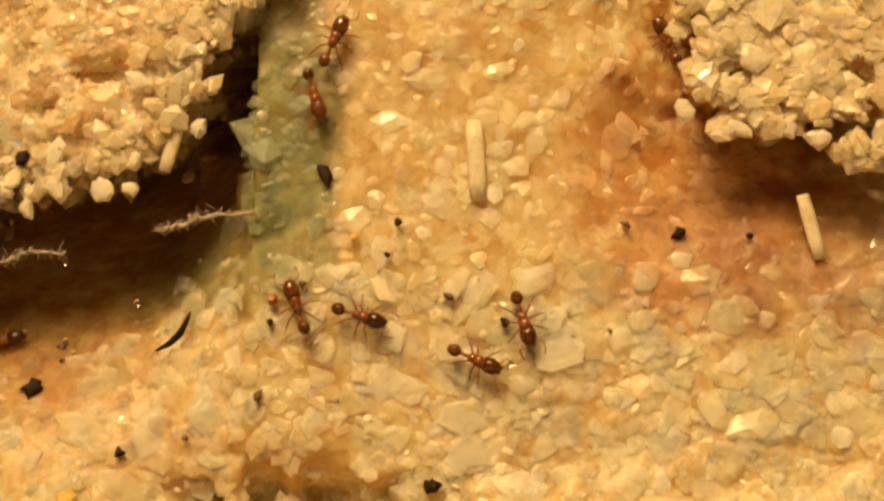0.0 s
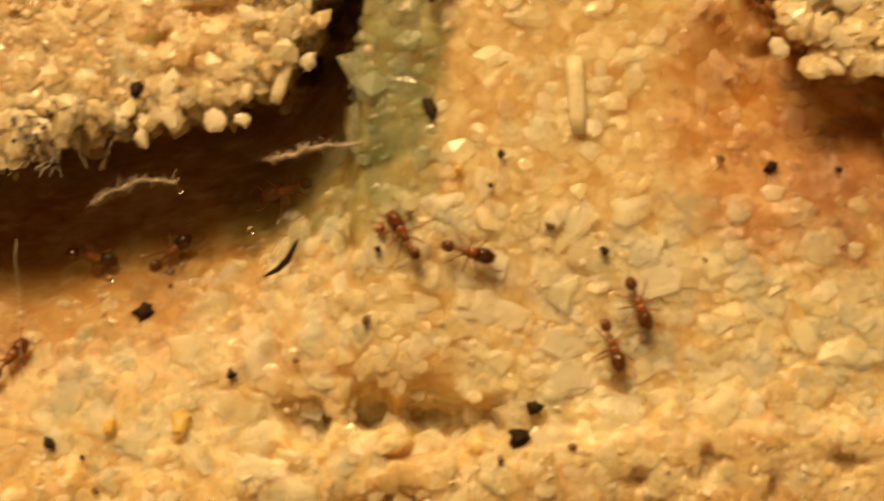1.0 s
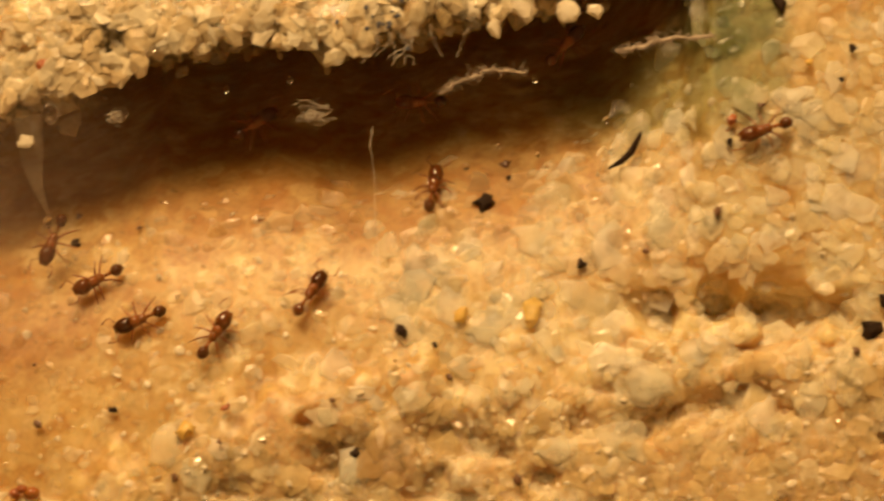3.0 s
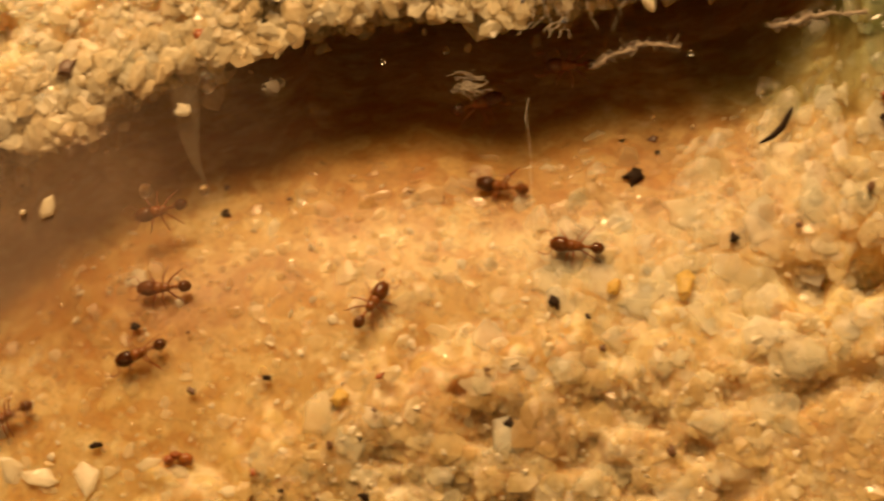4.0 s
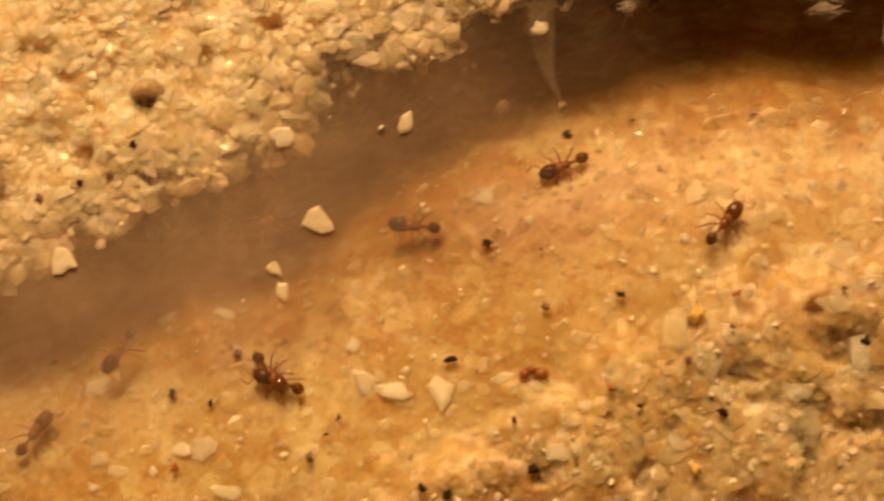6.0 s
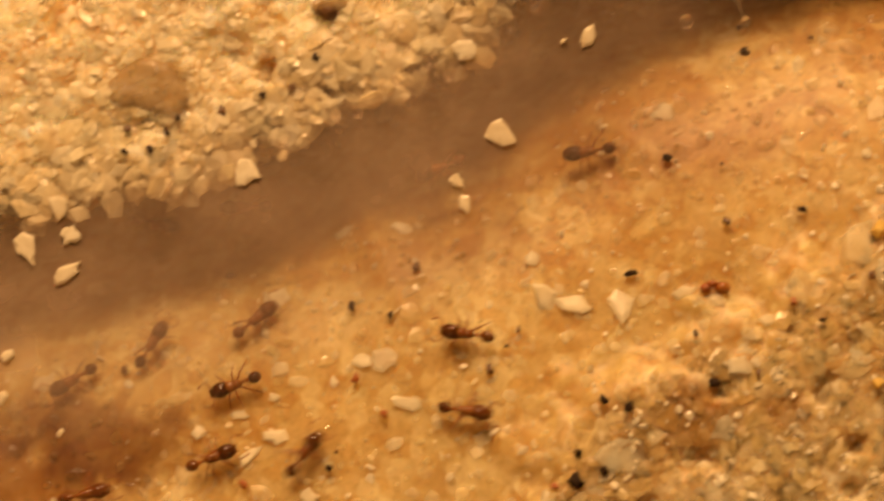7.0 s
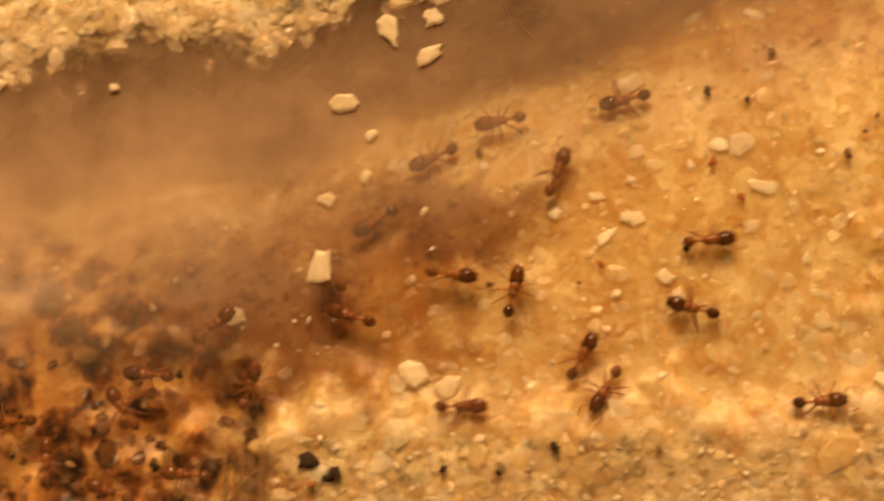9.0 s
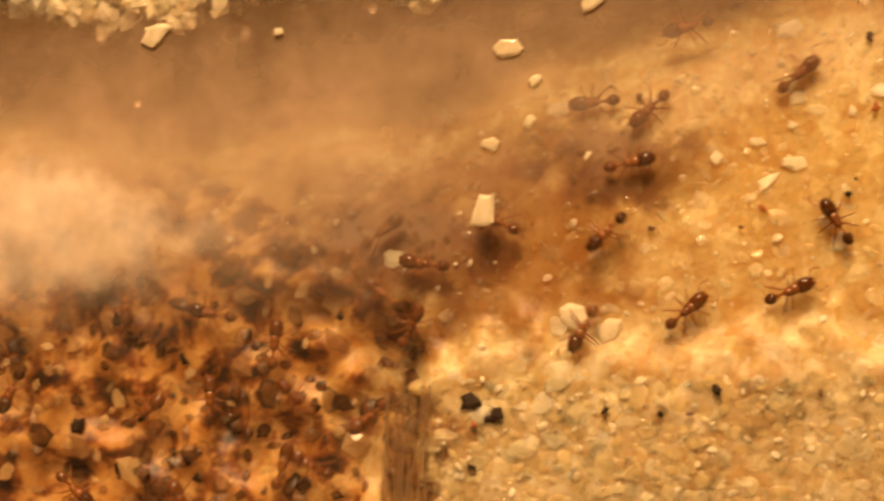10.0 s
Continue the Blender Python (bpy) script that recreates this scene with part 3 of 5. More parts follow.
def build_ant():
    ant = new("ant")
    ant.empty_display_size = 0.001
    tagged(ant, "small shiny amber-brown ant walking on the sand", "ant", "ants in the gallery")
    part("thorax", join_blobs([((0.38, 0, 0.50), (0.36, 0.31, 0.28)), ((0.04, 0, 0.49), (0.34, 0.25, 0.25))]), m_thorax, ant, "amber thorax")
    part("waist", join_blobs([((-0.30, 0, 0.46), (0.13, 0.08, 0.08)), ((-0.40, 0, 0.50), (0.08, 0.10, 0.13)), ((-0.58, 0, 0.48), (0.11, 0.12, 0.12))]), m_thorax, ant)
    g = blob(0.36, 0.31, 0.29, 3, -0.08)
    bmesh.ops.translate(g, verts=g.verts, vec=Vector((-0.98, 0, 0.46)) * MM)
    part("gaster", g, m_gaster, ant, "round dark glossy gaster")
    h = blob(0.56, 0.41, 0.33, 3, 0.06)
    for v in h.verts:
        if v.co.x < -0.3 * MM:
            v.co.x += 0.10 * MM * (1 - min(1, abs(v.co.y) / (0.22 * MM)))
    bmesh.ops.translate(h, verts=h.verts, vec=Vector((0.95, 0, 0.50)) * MM)
    head = part("head", h, m_head, ant, "large dark glossy head")
    for s in (1, -1):
        part("mandible", limb([(1.28, 0.16 * s, 0.44), (1.45, 0.20 * s, 0.42), (1.56, 0.10 * s, 0.41)], (0.06, 0.05, 0.02)), m_thorax, head)
        part("antenna", limb([(1.22, 0.12 * s, 0.60), (1.38, 0.42 * s, 0.74), (1.50, 0.62 * s, 0.72), (1.78, 0.60 * s, 0.55), (2.02, 0.50 * s, 0.42)],
                             (0.030, 0.026, 0.026, 0.030, 0.036)), m_leg, head)
        part("eye", blob(0.05, 0.04, 0.05, 1), m_black, head).location = Vector((1.02, 0.33 * s, 0.60)) * MM
    for x, a in HIPS:
        for s in (1, -1):
            c, d = math.cos(radians(a)), math.sin(radians(a)) * s
            reach = 0.90 if a != 138 else 1.08
            leg = part("leg", limb([(0, 0, 0), (0.10 * c, 0.10 * d, -0.04), (0.52 * c * reach, 0.52 * d * reach, 0.22), (0.92 * c * reach, 0.92 * d * reach, -0.18),
                                    (1.18 * c * reach, 1.18 * d * reach, -0.42)], (0.060, 0.060, 0.046, 0.034, 0.018)), m_leg, ant)
            leg.location = Vector((x, 0.10 * s, 0.42)) * MM
    return ant


FIRST_ANT = build_ant()
ANTS = []


def ant_pose(x, z, heading):
    """On the sand at (x, z), heading in degrees from +x towards up, back turned to the glass."""
    c, s = math.cos(radians(heading)), math.sin(radians(heading))
    px, pz = np.array([x + 1.1 * c, x, x - 1.1 * c]), np.array([z + 1.1 * s, z, z - 1.1 * s])
    d = np.clip(np.minimum(sand_depth(px, pz, False), sand_depth(px, pz) + 0.2), 1.15, 6.5 if x > -40 else 3.4)
    slope = max(-0.5, min(0.5, (d[0] - d[2]) / 2.2))
    ahead = Vector((c, slope, s)).normalized()
    up = Vector((0, -1, 0))
    up = (up - ahead * up.dot(ahead)).normalized()
    left = up.cross(ahead)
    m = Matrix((ahead, left, up)).transposed().to_4x4()
    on_refuse = 0.4 * max(0.0, min(1.0, (-70.0 - x) / 6.0, (50.0 - z) / 4.0))
    m.translation = Vector((x, max(0.93, float(d.mean()) - 0.22 - on_refuse), z)) * MM
    return m


def ant_walk(rows):
    """Key an ant along rows of seconds, x, z, heading; its legs step as it goes."""
    ant = FIRST_ANT if not ANTS else copy_thing(FIRST_ANT, Matrix())
    ANTS.append((ant, rows))


def key_ants():
    for n, (ant, rows) in enumerate(ANTS):
        walk(ant, [(t, ant_pose(x, z, a)) for t, x, z, a in rows])
        legs = [o for o in ant.children if o.name.startswith("leg")]
        times = np.arange(0, 10.01, 0.2)
        xs, zs = (np.interp(times, [r[0] for r in rows], [r[k] for r in rows]) for k in (1, 2))
        gone = np.concatenate([[0], np.cumsum(np.hypot(np.diff(xs), np.diff(zs)))])
        pace = np.gradient(gone, times)
        for k, leg in enumerate(legs):
            side = 1 if k % 2 == 0 else -1
            odd = math.pi * ((k // 2 + k % 2) % 2)
            at = leg.location.copy()
            leg_rows = []
            for t, d, v in zip(times, gone, pace):
                swing = (5 + min(17, v * 4)) * math.sin(d * 2.1 + odd + n) if v > 0.15 else 6 * math.sin(odd + n * 1.3 + k)
                leg_rows.append((float(t), Matrix.Translation(at) @ pose(0, 0, 0, 0, 0, swing * side)))
            walk(leg, leg_rows)


# ---- loose specks ----
BLACK_SPECKS_W = [(-104.2, 31.8, 0.9), (-102.2, 38.0, 0.8), (-100.6, 32.6, 0.8), (-98.3, 36.0, 0.7), (-97.0, 29.5, 0.5), (-90.6, 34.1, 0.7), (-89.6, 39.2, 0.5), (-87.9, 33.8, 0.8), (-81.5, 31.8, 0.6), (-80.3, 34.7, 0.8), (-74.6, 35.5, 0.45), (-74.3, 63.6, 0.45), (-73.0, 63.8, 0.45), (-72.2, 64.8, 0.4), (-71.7, 35.5, 0.5), (-71.6, 65.5, 0.35), (-68.8, 37.1, 0.5), (-68.2, 45.7, 0.3), (-67.3, 66.9, 0.5), (-64.6, 69.0, 0.45), (-62.7, 47.9, 0.5), (-62.2, 56.3, 0.5), (-60.1, 55.9, 0.35), (-56.3, 72.0, 0.5), (-54.0, 54.6, 0.3), (-51.1, 45.7, 0.55)]
BLACK_SPECKS_M = [(-50.1, 49.4, 0.5), (-42.2, 71.2, 0.5), (-30.2, 75.5, 0.34), (-19.4, 75.1, 0.34), (-14.1, 76.5, 0.4), (-62.4, 48.7, 0.22), (-48.9, 52.1, 0.6), (-48.7, 48.6, 0.45), (-47.8, 58.7, 0.5), (-47.6, 51.8, 0.6), (-46.2, 64.8, 0.5), (-44.4, 55.7, 0.35), (-43.3, 53.3, 0.7), (-42.6, 74.8, 0.35), (-39.2, 62.4, 0.4), (-39.1, 80.6, 0.6), (-38.1, 56.7, 0.35), (-34.0, 56.6, 0.5), (-30.4, 76.7, 0.45), (-26.8, 60.5, 0.6), (-24.7, 66.7, 0.65), (-23.3, 90.4, 0.5), (-23.0, 66.0, 0.4), (-20.7, 84.7, 0.7), (-15.7, 70.3, 0.65), (-11.0, 88.4, 0.8), (-8.3, 76.6, 0.4), (-2.6, 79.9, 0.4), (-2.1, 81.5, 0.45), (3.1, 76.6, 0.55), (15.1, 81.0, 0.4)]
# the 1.6 speck stands in for a brown pit in the crust
BROWN_SPECKS_W = [(-106.3, 30.2, 0.9), (-100.0, 29.5, 0.9), (-95.1, 32.6, 0.8), (-93.7, 35.9, 0.7), (-86.2, 30.8, 0.7), (-85.2, 32.2, 0.8), (-84.0, 63.2, 0.9), (-74.3, 64.8, 0.45), (-74.1, 52.4, 0.55), (-72.9, 45.3, 0.45), (-70.1, 35.7, 0.35), (-69.3, 66.0, 0.6), (-69.3, 57.8, 0.5), (-65.7, 67.4, 0.5), (-64.2, 71.6, 1.6), (-63.4, 37.4, 0.4), (-59.0, 58.6, 0.45), (-54.8, 53.4, 0.6), (-53.4, 55.5, 0.3), (-50.0, 77.9, 1.1), (-43.4, 64.6, 0.3), (-43.0, 61.6, 0.45), (-42.4, 72.5, 0.7), (-41.2, 53.9, 0.35), (-35.8, 59.1, 0.5), (-33.6, 60.9, 0.35)]
BROWN_SPECKS_M = [(-28.0, 63.1, 0.35), (-42.4, 73.6, 0.28), (-38.8, 72.0, 0.25), (-22.2, 64.4, 0.45), (-19.6, 75.9, 0.6), (-18.7, 59.4, 0.5), (-15.1, 85.2, 0.5), (-12.4, 71.0, 0.35), (-8.8, 73.1, 0.5), (-6.7, 78.5, 0.4), (-2.0, 66.1, 0.4), (0.4, 77.9, 0.5), (1.5, 66.8, 0.5), (8.2, 76.2, 0.3), (9.0, 81.5, 0.4)]
RED_SPECKS = [(-81.5, 34.1, 0.45), (-67.1, 46.8, 0.5), (-61.7, 52.5, 0.5), (-60.1, 50.8, 0.5), (-53.1, 74.2, 0.7), (-51.2, 47.6, 0.4), (-43.3, 79.8, 0.8), (-39.6, 57.6, 0.4), (-33.4, 62.6, 0.45), (-20.0, 57.5, 0.5), (-8.2, 77.7, 0.7)]
YELLOW_SPECKS = [(-35.3, 53.7, 0.6), (-35.3, 61.5, 1), (-21.7, 67.6, 0.9), (-18.1, 67.8, 1.2), (-4.3, 80.8, 0.5)]


def chip(name, x, z, w, seed, material, label, category, group="", depth=None, long=1.0, turn=None, thick=0.6, lift=0.10, corners=None, taper=0.0):
    """An angular chip lying on the sand or against the glass."""
    rs = np.random.RandomState(seed)
    b = bmesh.new()
    sides = corners + 2 if corners else rs.randint(7, 11)
    ang = np.sort(rs.rand(sides) * 0.8 + np.arange(sides)) / sides * 2 * math.pi
    rad = 0.48 + 0.70 * rs.rand(sides) if corners is None else 0.68 + 0.52 * rs.rand(sides)
    rings = []
    for y, k in ((0.5, 0.80), (0.15, 1.0), (-0.20, 0.95), (-0.42, 0.74), (-0.5, 0.40)):
        rings.append([b.verts.new((math.cos(a) * r * k * w / 2 * long + 0.045 * w * rs.normal(), y * w * thick, math.sin(a) * r * k * w / 2 * (1 - taper * math.cos(a)) + 0.04 * w * rs.normal()))
                      for a, r in zip(ang, rad)])
    for u, v in zip(rings, rings[1:]):
        for k in range(sides):
            b.faces.new((u[k], u[(k + 1) % sides], v[(k + 1) % sides], v[k]))
    b.faces.new(rings[0]), b.faces.new(rings[-1][::-1])
    bmesh.ops.recalc_face_normals(b, faces=b.faces)
    bmesh.ops.scale(b, vec=(MM, MM, MM), verts=b.verts)
    ob = part(name, b, material)
    y = depth if depth is not None else float(sand_depth(x, z)) - lift
    spin = pose(0, 0, 0, 0, rs.uniform(0, 360) if turn is None else turn, 0)
    if depth is None:
        ob.matrix_world = pose(x * MM, max(y, 0.10 + 0.5 * w * thick) * MM, z * MM, rs.uniform(-20, -6), 0, rs.uniform(-8, 8)) @ spin
    else:
        ob.matrix_world = pose(x * MM, y * MM, z * MM) @ spin
    return tagged(ob, label, category, group)


def specks():
    n = 0
    for rows, kind, mat, label in (
            (BLACK_SPECKS_W + BLACK_SPECKS_M, "black_speck", m_black, "tiny black charred speck lying on the sand"),
            (BROWN_SPECKS_W + BROWN_SPECKS_M, "brown_speck", m_brown, "small brown husk fragment on the sand"),
            (RED_SPECKS, "red_grain", m_red, "tiny reddish mineral grain in the sand"),
            (YELLOW_SPECKS, "yellow_grain", m_yellow, "small yellow mineral grain in the sand")):
        for x, z, w in rows:
            n += 1
            chip(kind, x, z, w * 0.95, 100 + n, mat, label, kind.split("_")[1], kind.replace("_", " ") + "s", long=1.0 + 0.5 * (n % 3) / 2, lift=0.26)


specks()

# larger black bits
chip("black_disc", -1.1, 67.2, 1.15, 7, m_black, "round black charred bit in a hollow", "charcoal", lift=0.5)
chip("black_wedge", -0.35, 68.7, 0.95, 8, m_black, "wedge of black charcoal in the sand", "charcoal", lift=0.4)
chip("black_wedge", 11.6, 81.1, 0.75, 9, m_black, "small black charred bit on rusty sand", "charcoal")
chip("black_lump", -81.7, 35.2, 1.25, 10, m_black, "large black lump at the nest's edge", "charcoal", long=1.25, lift=-0.1, turn=10)
chip("black_lump", -80.7, 34.5, 0.8, 11, m_black, "black lump at the nest's edge", "charcoal", lift=-0.1)
chip("black_lump", -20.7, 73.6, 0.9, 12, m_black, "black shard lying on the gallery floor", "charcoal", long=1.4, turn=-40)
chip("black_lump", -5.8, 84.0, 0.65, 13, m_black, "long black bit on greenish sand", "charcoal", long=2.4, turn=60)
chip("black_lump", -50.1, 47.9, 0.85, 14, m_black, "black bit on the pressed sand", "charcoal", long=1.2)
part_curl = part("black_curl", limb([(-14.3, 0, 75.4), (-13.6, 0.1, 75.8), (-13.1, 0.1, 76.3), (-12.7, 0, 77.1), (-12.6, 0, 77.4)], (0.05, 0.16, 0.19, 0.12, 0.04)), m_black)
part_curl.location.y = (float(sand_depth(-13.3, 76.2, False)) - 1.0) * MM
tagged(part_curl, "curled black sliver on the gallery floor", "charcoal")

# ---- pale grains held against the glass and lying in the gallery ----
# x, z, width across, length to width, turn, corners, taper to a point
GLASS_GRAINS = [(-54.75, 65.4, 1.35, 1.25, 20, 5, 0.3), (-56.9, 62.8, 0.65, 1.5, 50, 5, 0.2), (-56.4, 61.7, 0.75, 1.6, 60, 5, 0.4), (-67.8, 62.8, 1.5, 1.05, 0, 9, 0.0),
                (-78.95, 58.2, 1.2, 1.5, 65, 7, 0.5), (-76.75, 59.1, 1.0, 1.1, 0, 9, 0.0), (-76.85, 57.1, 0.75, 2.4, -38, 6, 0.3), (-81.2, 54.3, 0.95, 2.0, 4, 5, 0.0),
                (-79.6, 52.7, 0.6, 1.5, -30, 6, 0.2), (-79.7, 50.55, 0.72, 1.2, -50, 5, 0.2), (-81.6, 49.15, 0.8, 1.45, 8, 4, 0.0)]
GLASS_GRAINS_W = [(-76.5, 48.9, 0.36, 1.7, -55, 5, 0.2), (-81.85, 45.6, 1.25, 1.8, -72, 6, 0.25), (-50.55, 70.7, 0.75, 2.0, -68, 5, 0.3), (-56.9, 69.7, 1.25, 1.05, 0, 8, 0.0),
                  (-43.9, 75.8, 0.8, 1.1, 0, 8, 0.0), (-51.8, 70.3, 0.32, 1.3, -60, 5, 0.2), (-100.4, 53.9, 1.15, 1.6, -45, 7, 0.3), (-93.7, 54.4, 0.5, 1.2, 0, 6, 0.0),
                  (-77.5, 60.6, 0.95, 1.5, 70, 5, 0.3)]
FLOOR_GRAINS = [(-52.2, 57.4, 1.5, 1.1, -60, 3, 0.2), (-48.2, 57.0, 1.4, 1.4, 65, 3, 0.3), (-50.7, 57.0, 1.0, 1.9, 5, 6, 0.0), (-86.7, 42.6, 1.3, 1.1, 0, 7, 0.0), (-67.6, 50.3, 0.6, 1.7, -10, 5, 0.2), (-65.9, 51.3, 0.6, 1.1, 0, 7, 0.0), (-60.3, 53.6, 1.3, 1.05, 0, 8, 0.0), (-61.4, 53.5, 0.8, 1.6, 10, 6, 0.1)]
FLOOR_GRAINS_M = [(-66.9, 48.3, 0.7, 2.4, -48, 6, 0.2), (-69.7, 49.3, 0.75, 1.2, 0, 5, 0.1), (-65.6, 49.3, 0.9, 1.6, 8, 6, 0.1), (-65.6, 52.8, 0.9, 1.3, -60, 5, 0.3), (-58.9, 51.4, 0.7, 2.6, 5, 7, 0.1),
                  (-63.0, 60.5, 0.9, 2.0, -35, 6, 0.2), (-60.0, 60.7, 0.9, 1.4, 30, 6, 0.1), (-78.4, 51.4, 1.1, 1.2, 0, 7, 0.0), (-66.4, 56.5, 1.2, 1.5, -15, 6, 0.1), (-42.1, 54.2, 1.1, 1.1, 0, 8, 0.0),
                  (-40.7, 56.6, 0.8, 1.6, 10, 5, 0.2), (-45.0, 57.8, 0.8, 1.6, -20, 5, 0.1), (-52.9, 59.3, 0.8, 1.1, 0, 9, 0.0)]
FLOOR_GRAINS_E = [(-51.5, 47.0, 0.75, 1.7, 2, 4, 0.0), (-51.7, 43.2, 0.7, 1.3, 20, 5, 0.1), (-52.2, 41.8, 0.8, 1.5, 30, 6, 0.1), (-49.2, 42.9, 0.65, 1.1, 0, 6, 0.0), (-63.0, 45.3, 1.0, 1.3, 60, 5, 0.1),
                  (-63.7, 46.3, 0.9, 1.2, 20, 6, 0.0), (1.4, 70.4, 2.2, 1.1, 0, 6, 0.1), (11.6, 79.7, 1.2, 1.2, 80, 4, 0.3), (-20.1, 81.9, 0.9, 1.2, 0, 7, 0.0), (-46.4, 67.4, 1.0, 1.2, 0, 8, 0.0),
                  (-1.6, 73.4, 1.8, 1.3, 20, 5, 0.3), (-2.4, 76.0, 1.65, 1.3, 10, 6, 0.2), (1.2, 72.0, 2.2, 1.2, -40, 6, 0.1), (-10.8, 77.9, 1.7, 1.1, 0, 9, 0.0), (5.9, 75.3, 2.4, 1.3, -15, 6, 0.1)]
HANGING = [(-18.9, 83.2, 1.2, 1.2, 60, 7, 0.2), (-16.6, 83.1, 1.5, 1.1, 20, 9, 0.0), (-15.2, 83.1, 0.85, 1.2, 40, 7, 0.2), (-20.3, 82.1, 0.85, 1.4, 80, 5, 0.3), (-11.9, 86.1, 0.95, 1.1, 0, 8, 0.0),
           (-15.0, 84.5, 0.65, 2.0, -80, 6, 0.2), (-14.9, 88.5, 1.4, 1.1, 30, 7, 0.0), (-21.4, 83.1, 0.8, 1.3, 70, 6, 0.2), (11.9, 86.8, 1.1, 1.2, 10, 8, 0.2), (14.6, 85.9, 0.8, 2.0, 25, 6, 0.2)]
HANGING_E = [(16.7, 85.9, 1.2, 1.1, 0, 8, 0.0), (18.3, 85.4, 0.9, 1.6, -20, 7, 0.1), (15.2, 89.3, 1.6, 1.1, 0, 7, 0.0)]
for i, (x, z, w, long, turn, corners, taper) in enumerate(HANGING + HANGING_E):
    chip("quartz_grain", x, z, w, 350 + i, m_quartz, "pale quartz grain hanging from the crust's edge", "sand grain", "quartz grains", depth=0.45, long=long, turn=turn, thick=0.5 / w, corners=corners, taper=taper)
for i, (x, z, w, long, turn, corners, taper) in enumerate(GLASS_GRAINS + GLASS_GRAINS_W):
    chip("quartz_grain", x, z, w, 300 + i, m_quartz, "pale quartz grain stuck to the inside of the glass", "sand grain", "quartz grains", depth=-0.02, long=long, turn=turn, thick=0.24 / w, corners=corners, taper=taper)
m_soft = sand_material("clear_quartz", [(0.0, (0.99, 0.95, 0.76)), (1.0, (1.0, 0.98, 0.86))], 0.25, False, fine=0.4, clear=(0.28, 0.44))
for x, z, w, turn, corners in ((-76.7, 40.2, 1.5, 10, 6), (-74.9, 39.7, 1.35, -30, 5)):
    chip("quartz_grain", x, z, w, int(420 - x), m_quartz, "large white quartz grain beside the nest", "sand grain", "quartz grains", long=1.15, turn=turn, thick=0.3, lift=0.15, corners=corners)
for i, (x, z, w, long, turn, corners, taper) in enumerate(FLOOR_GRAINS + FLOOR_GRAINS_M + FLOOR_GRAINS_E):
    chip("quartz_grain", x, z, w, 400 + i, m_soft if w > 1.6 else m_milky, "pale quartz grain lying on the gallery sand", "sand grain", "quartz grains", long=long, turn=turn, thick=0.3 / max(w, 1.0), lift=-0.02, corners=corners, taper=taper)

# pale straws
for (x0, z0), (x1, z1), w, label in (((1.6, 86.6), (1.85, 82.6), 0.46, "pale straw splinter lying upright on the sand"), ((17.7, 83.0), (18.5, 79.8), 0.36, "pale straw splinter in rusty sand"),
                                     ((-12.9, 86.6), (-13.6, 84.0), 0.38, "pale elongated crystal hanging from the crust")):
    xs, zs = np.linspace(x0, x1, 5), np.linspace(z0, z1, 5)
    ys = sand_depth(xs, zs, False) - 0.2 if w != 0.38 else np.full(5, 0.7)
    s = part("straw", limb([(x, y, z) for x, y, z in zip(xs, np.full(5, ys.min()), zs)], (w * 0.9, w, w * 1.02, w, w * 0.8), 8, 0.4), m_straw)
    tagged(s, label, "straw")


# fibres, mould and scratches on the glass
def strand(name, points, r, material, label, category, seed=0, parent=None, hairs=0):
    rs = np.random.RandomState(seed)
    pts = np.array(points, float)
    t = np.linspace(0, len(pts) - 1, len(pts) * 5)
    way = np.stack([np.interp(t, range(len(pts)), pts[:, k]) for k in range(3)], -1)
    way += rs.normal(0, 0.05, way.shape) * [1, 0.4, 1]
    b = limb([tuple(p) for p in way], r * (0.6 + 0.8 * rs.rand(len(way))), 5)
    for k in range(hairs):
        p = way[rs.randint(len(way))] + rs.normal(0, 0.06, 3)
        q = p + rs.normal(0, 0.22, 3) * [1, 0.5, 1]
        h = limb([tuple(p), tuple((p + q) / 2 + rs.normal(0, 0.03, 3)), tuple(q)], (0.022, 0.018, 0.008), 3)
        me = bpy.data.meshes.new("hair")
        h.to_mesh(me), h.free()
        b.from_mesh(me)
        bpy.data.meshes.remove(me)
    ob = part(name, b, material, parent)
    return tagged(ob, label, category)


strand("root_fibre", [(-13.9, 1.5, 81.3), (-12.6, 1.4, 81.5), (-11.9, 1.3, 81.8), (-9.2, 1.3, 82.0)], 0.11, m_dull, "pale fuzzy root fibre in the dark recess", "fibre", 1, hairs=240)
strand("root_fibre", [(-23.0, 1.6, 79.0), (-21.6, 1.5, 79.7), (-20.6, 1.5, 80.1), (-18.7, 1.6, 80.1)], 0.09, m_dull, "pale fuzzy root fibre in the dark recess", "fibre", 2, hairs=220)
thread = part("root_fibre", limb([(-44.0, 0.6, 77.2), (-43.8, 0.6, 75.9), (-43.6, 0.6, 74.6), (-43.3, 0.6, 73.4), (-42.8, 0.6, 72.4), (-42.4, 0.6, 71.6)], (0.75, 0.72, 0.55, 0.28, 0.11, 0.10), 8, 0.25), m_veil)
tagged(thread, "milky translucent thread hanging from the crust", "fibre")
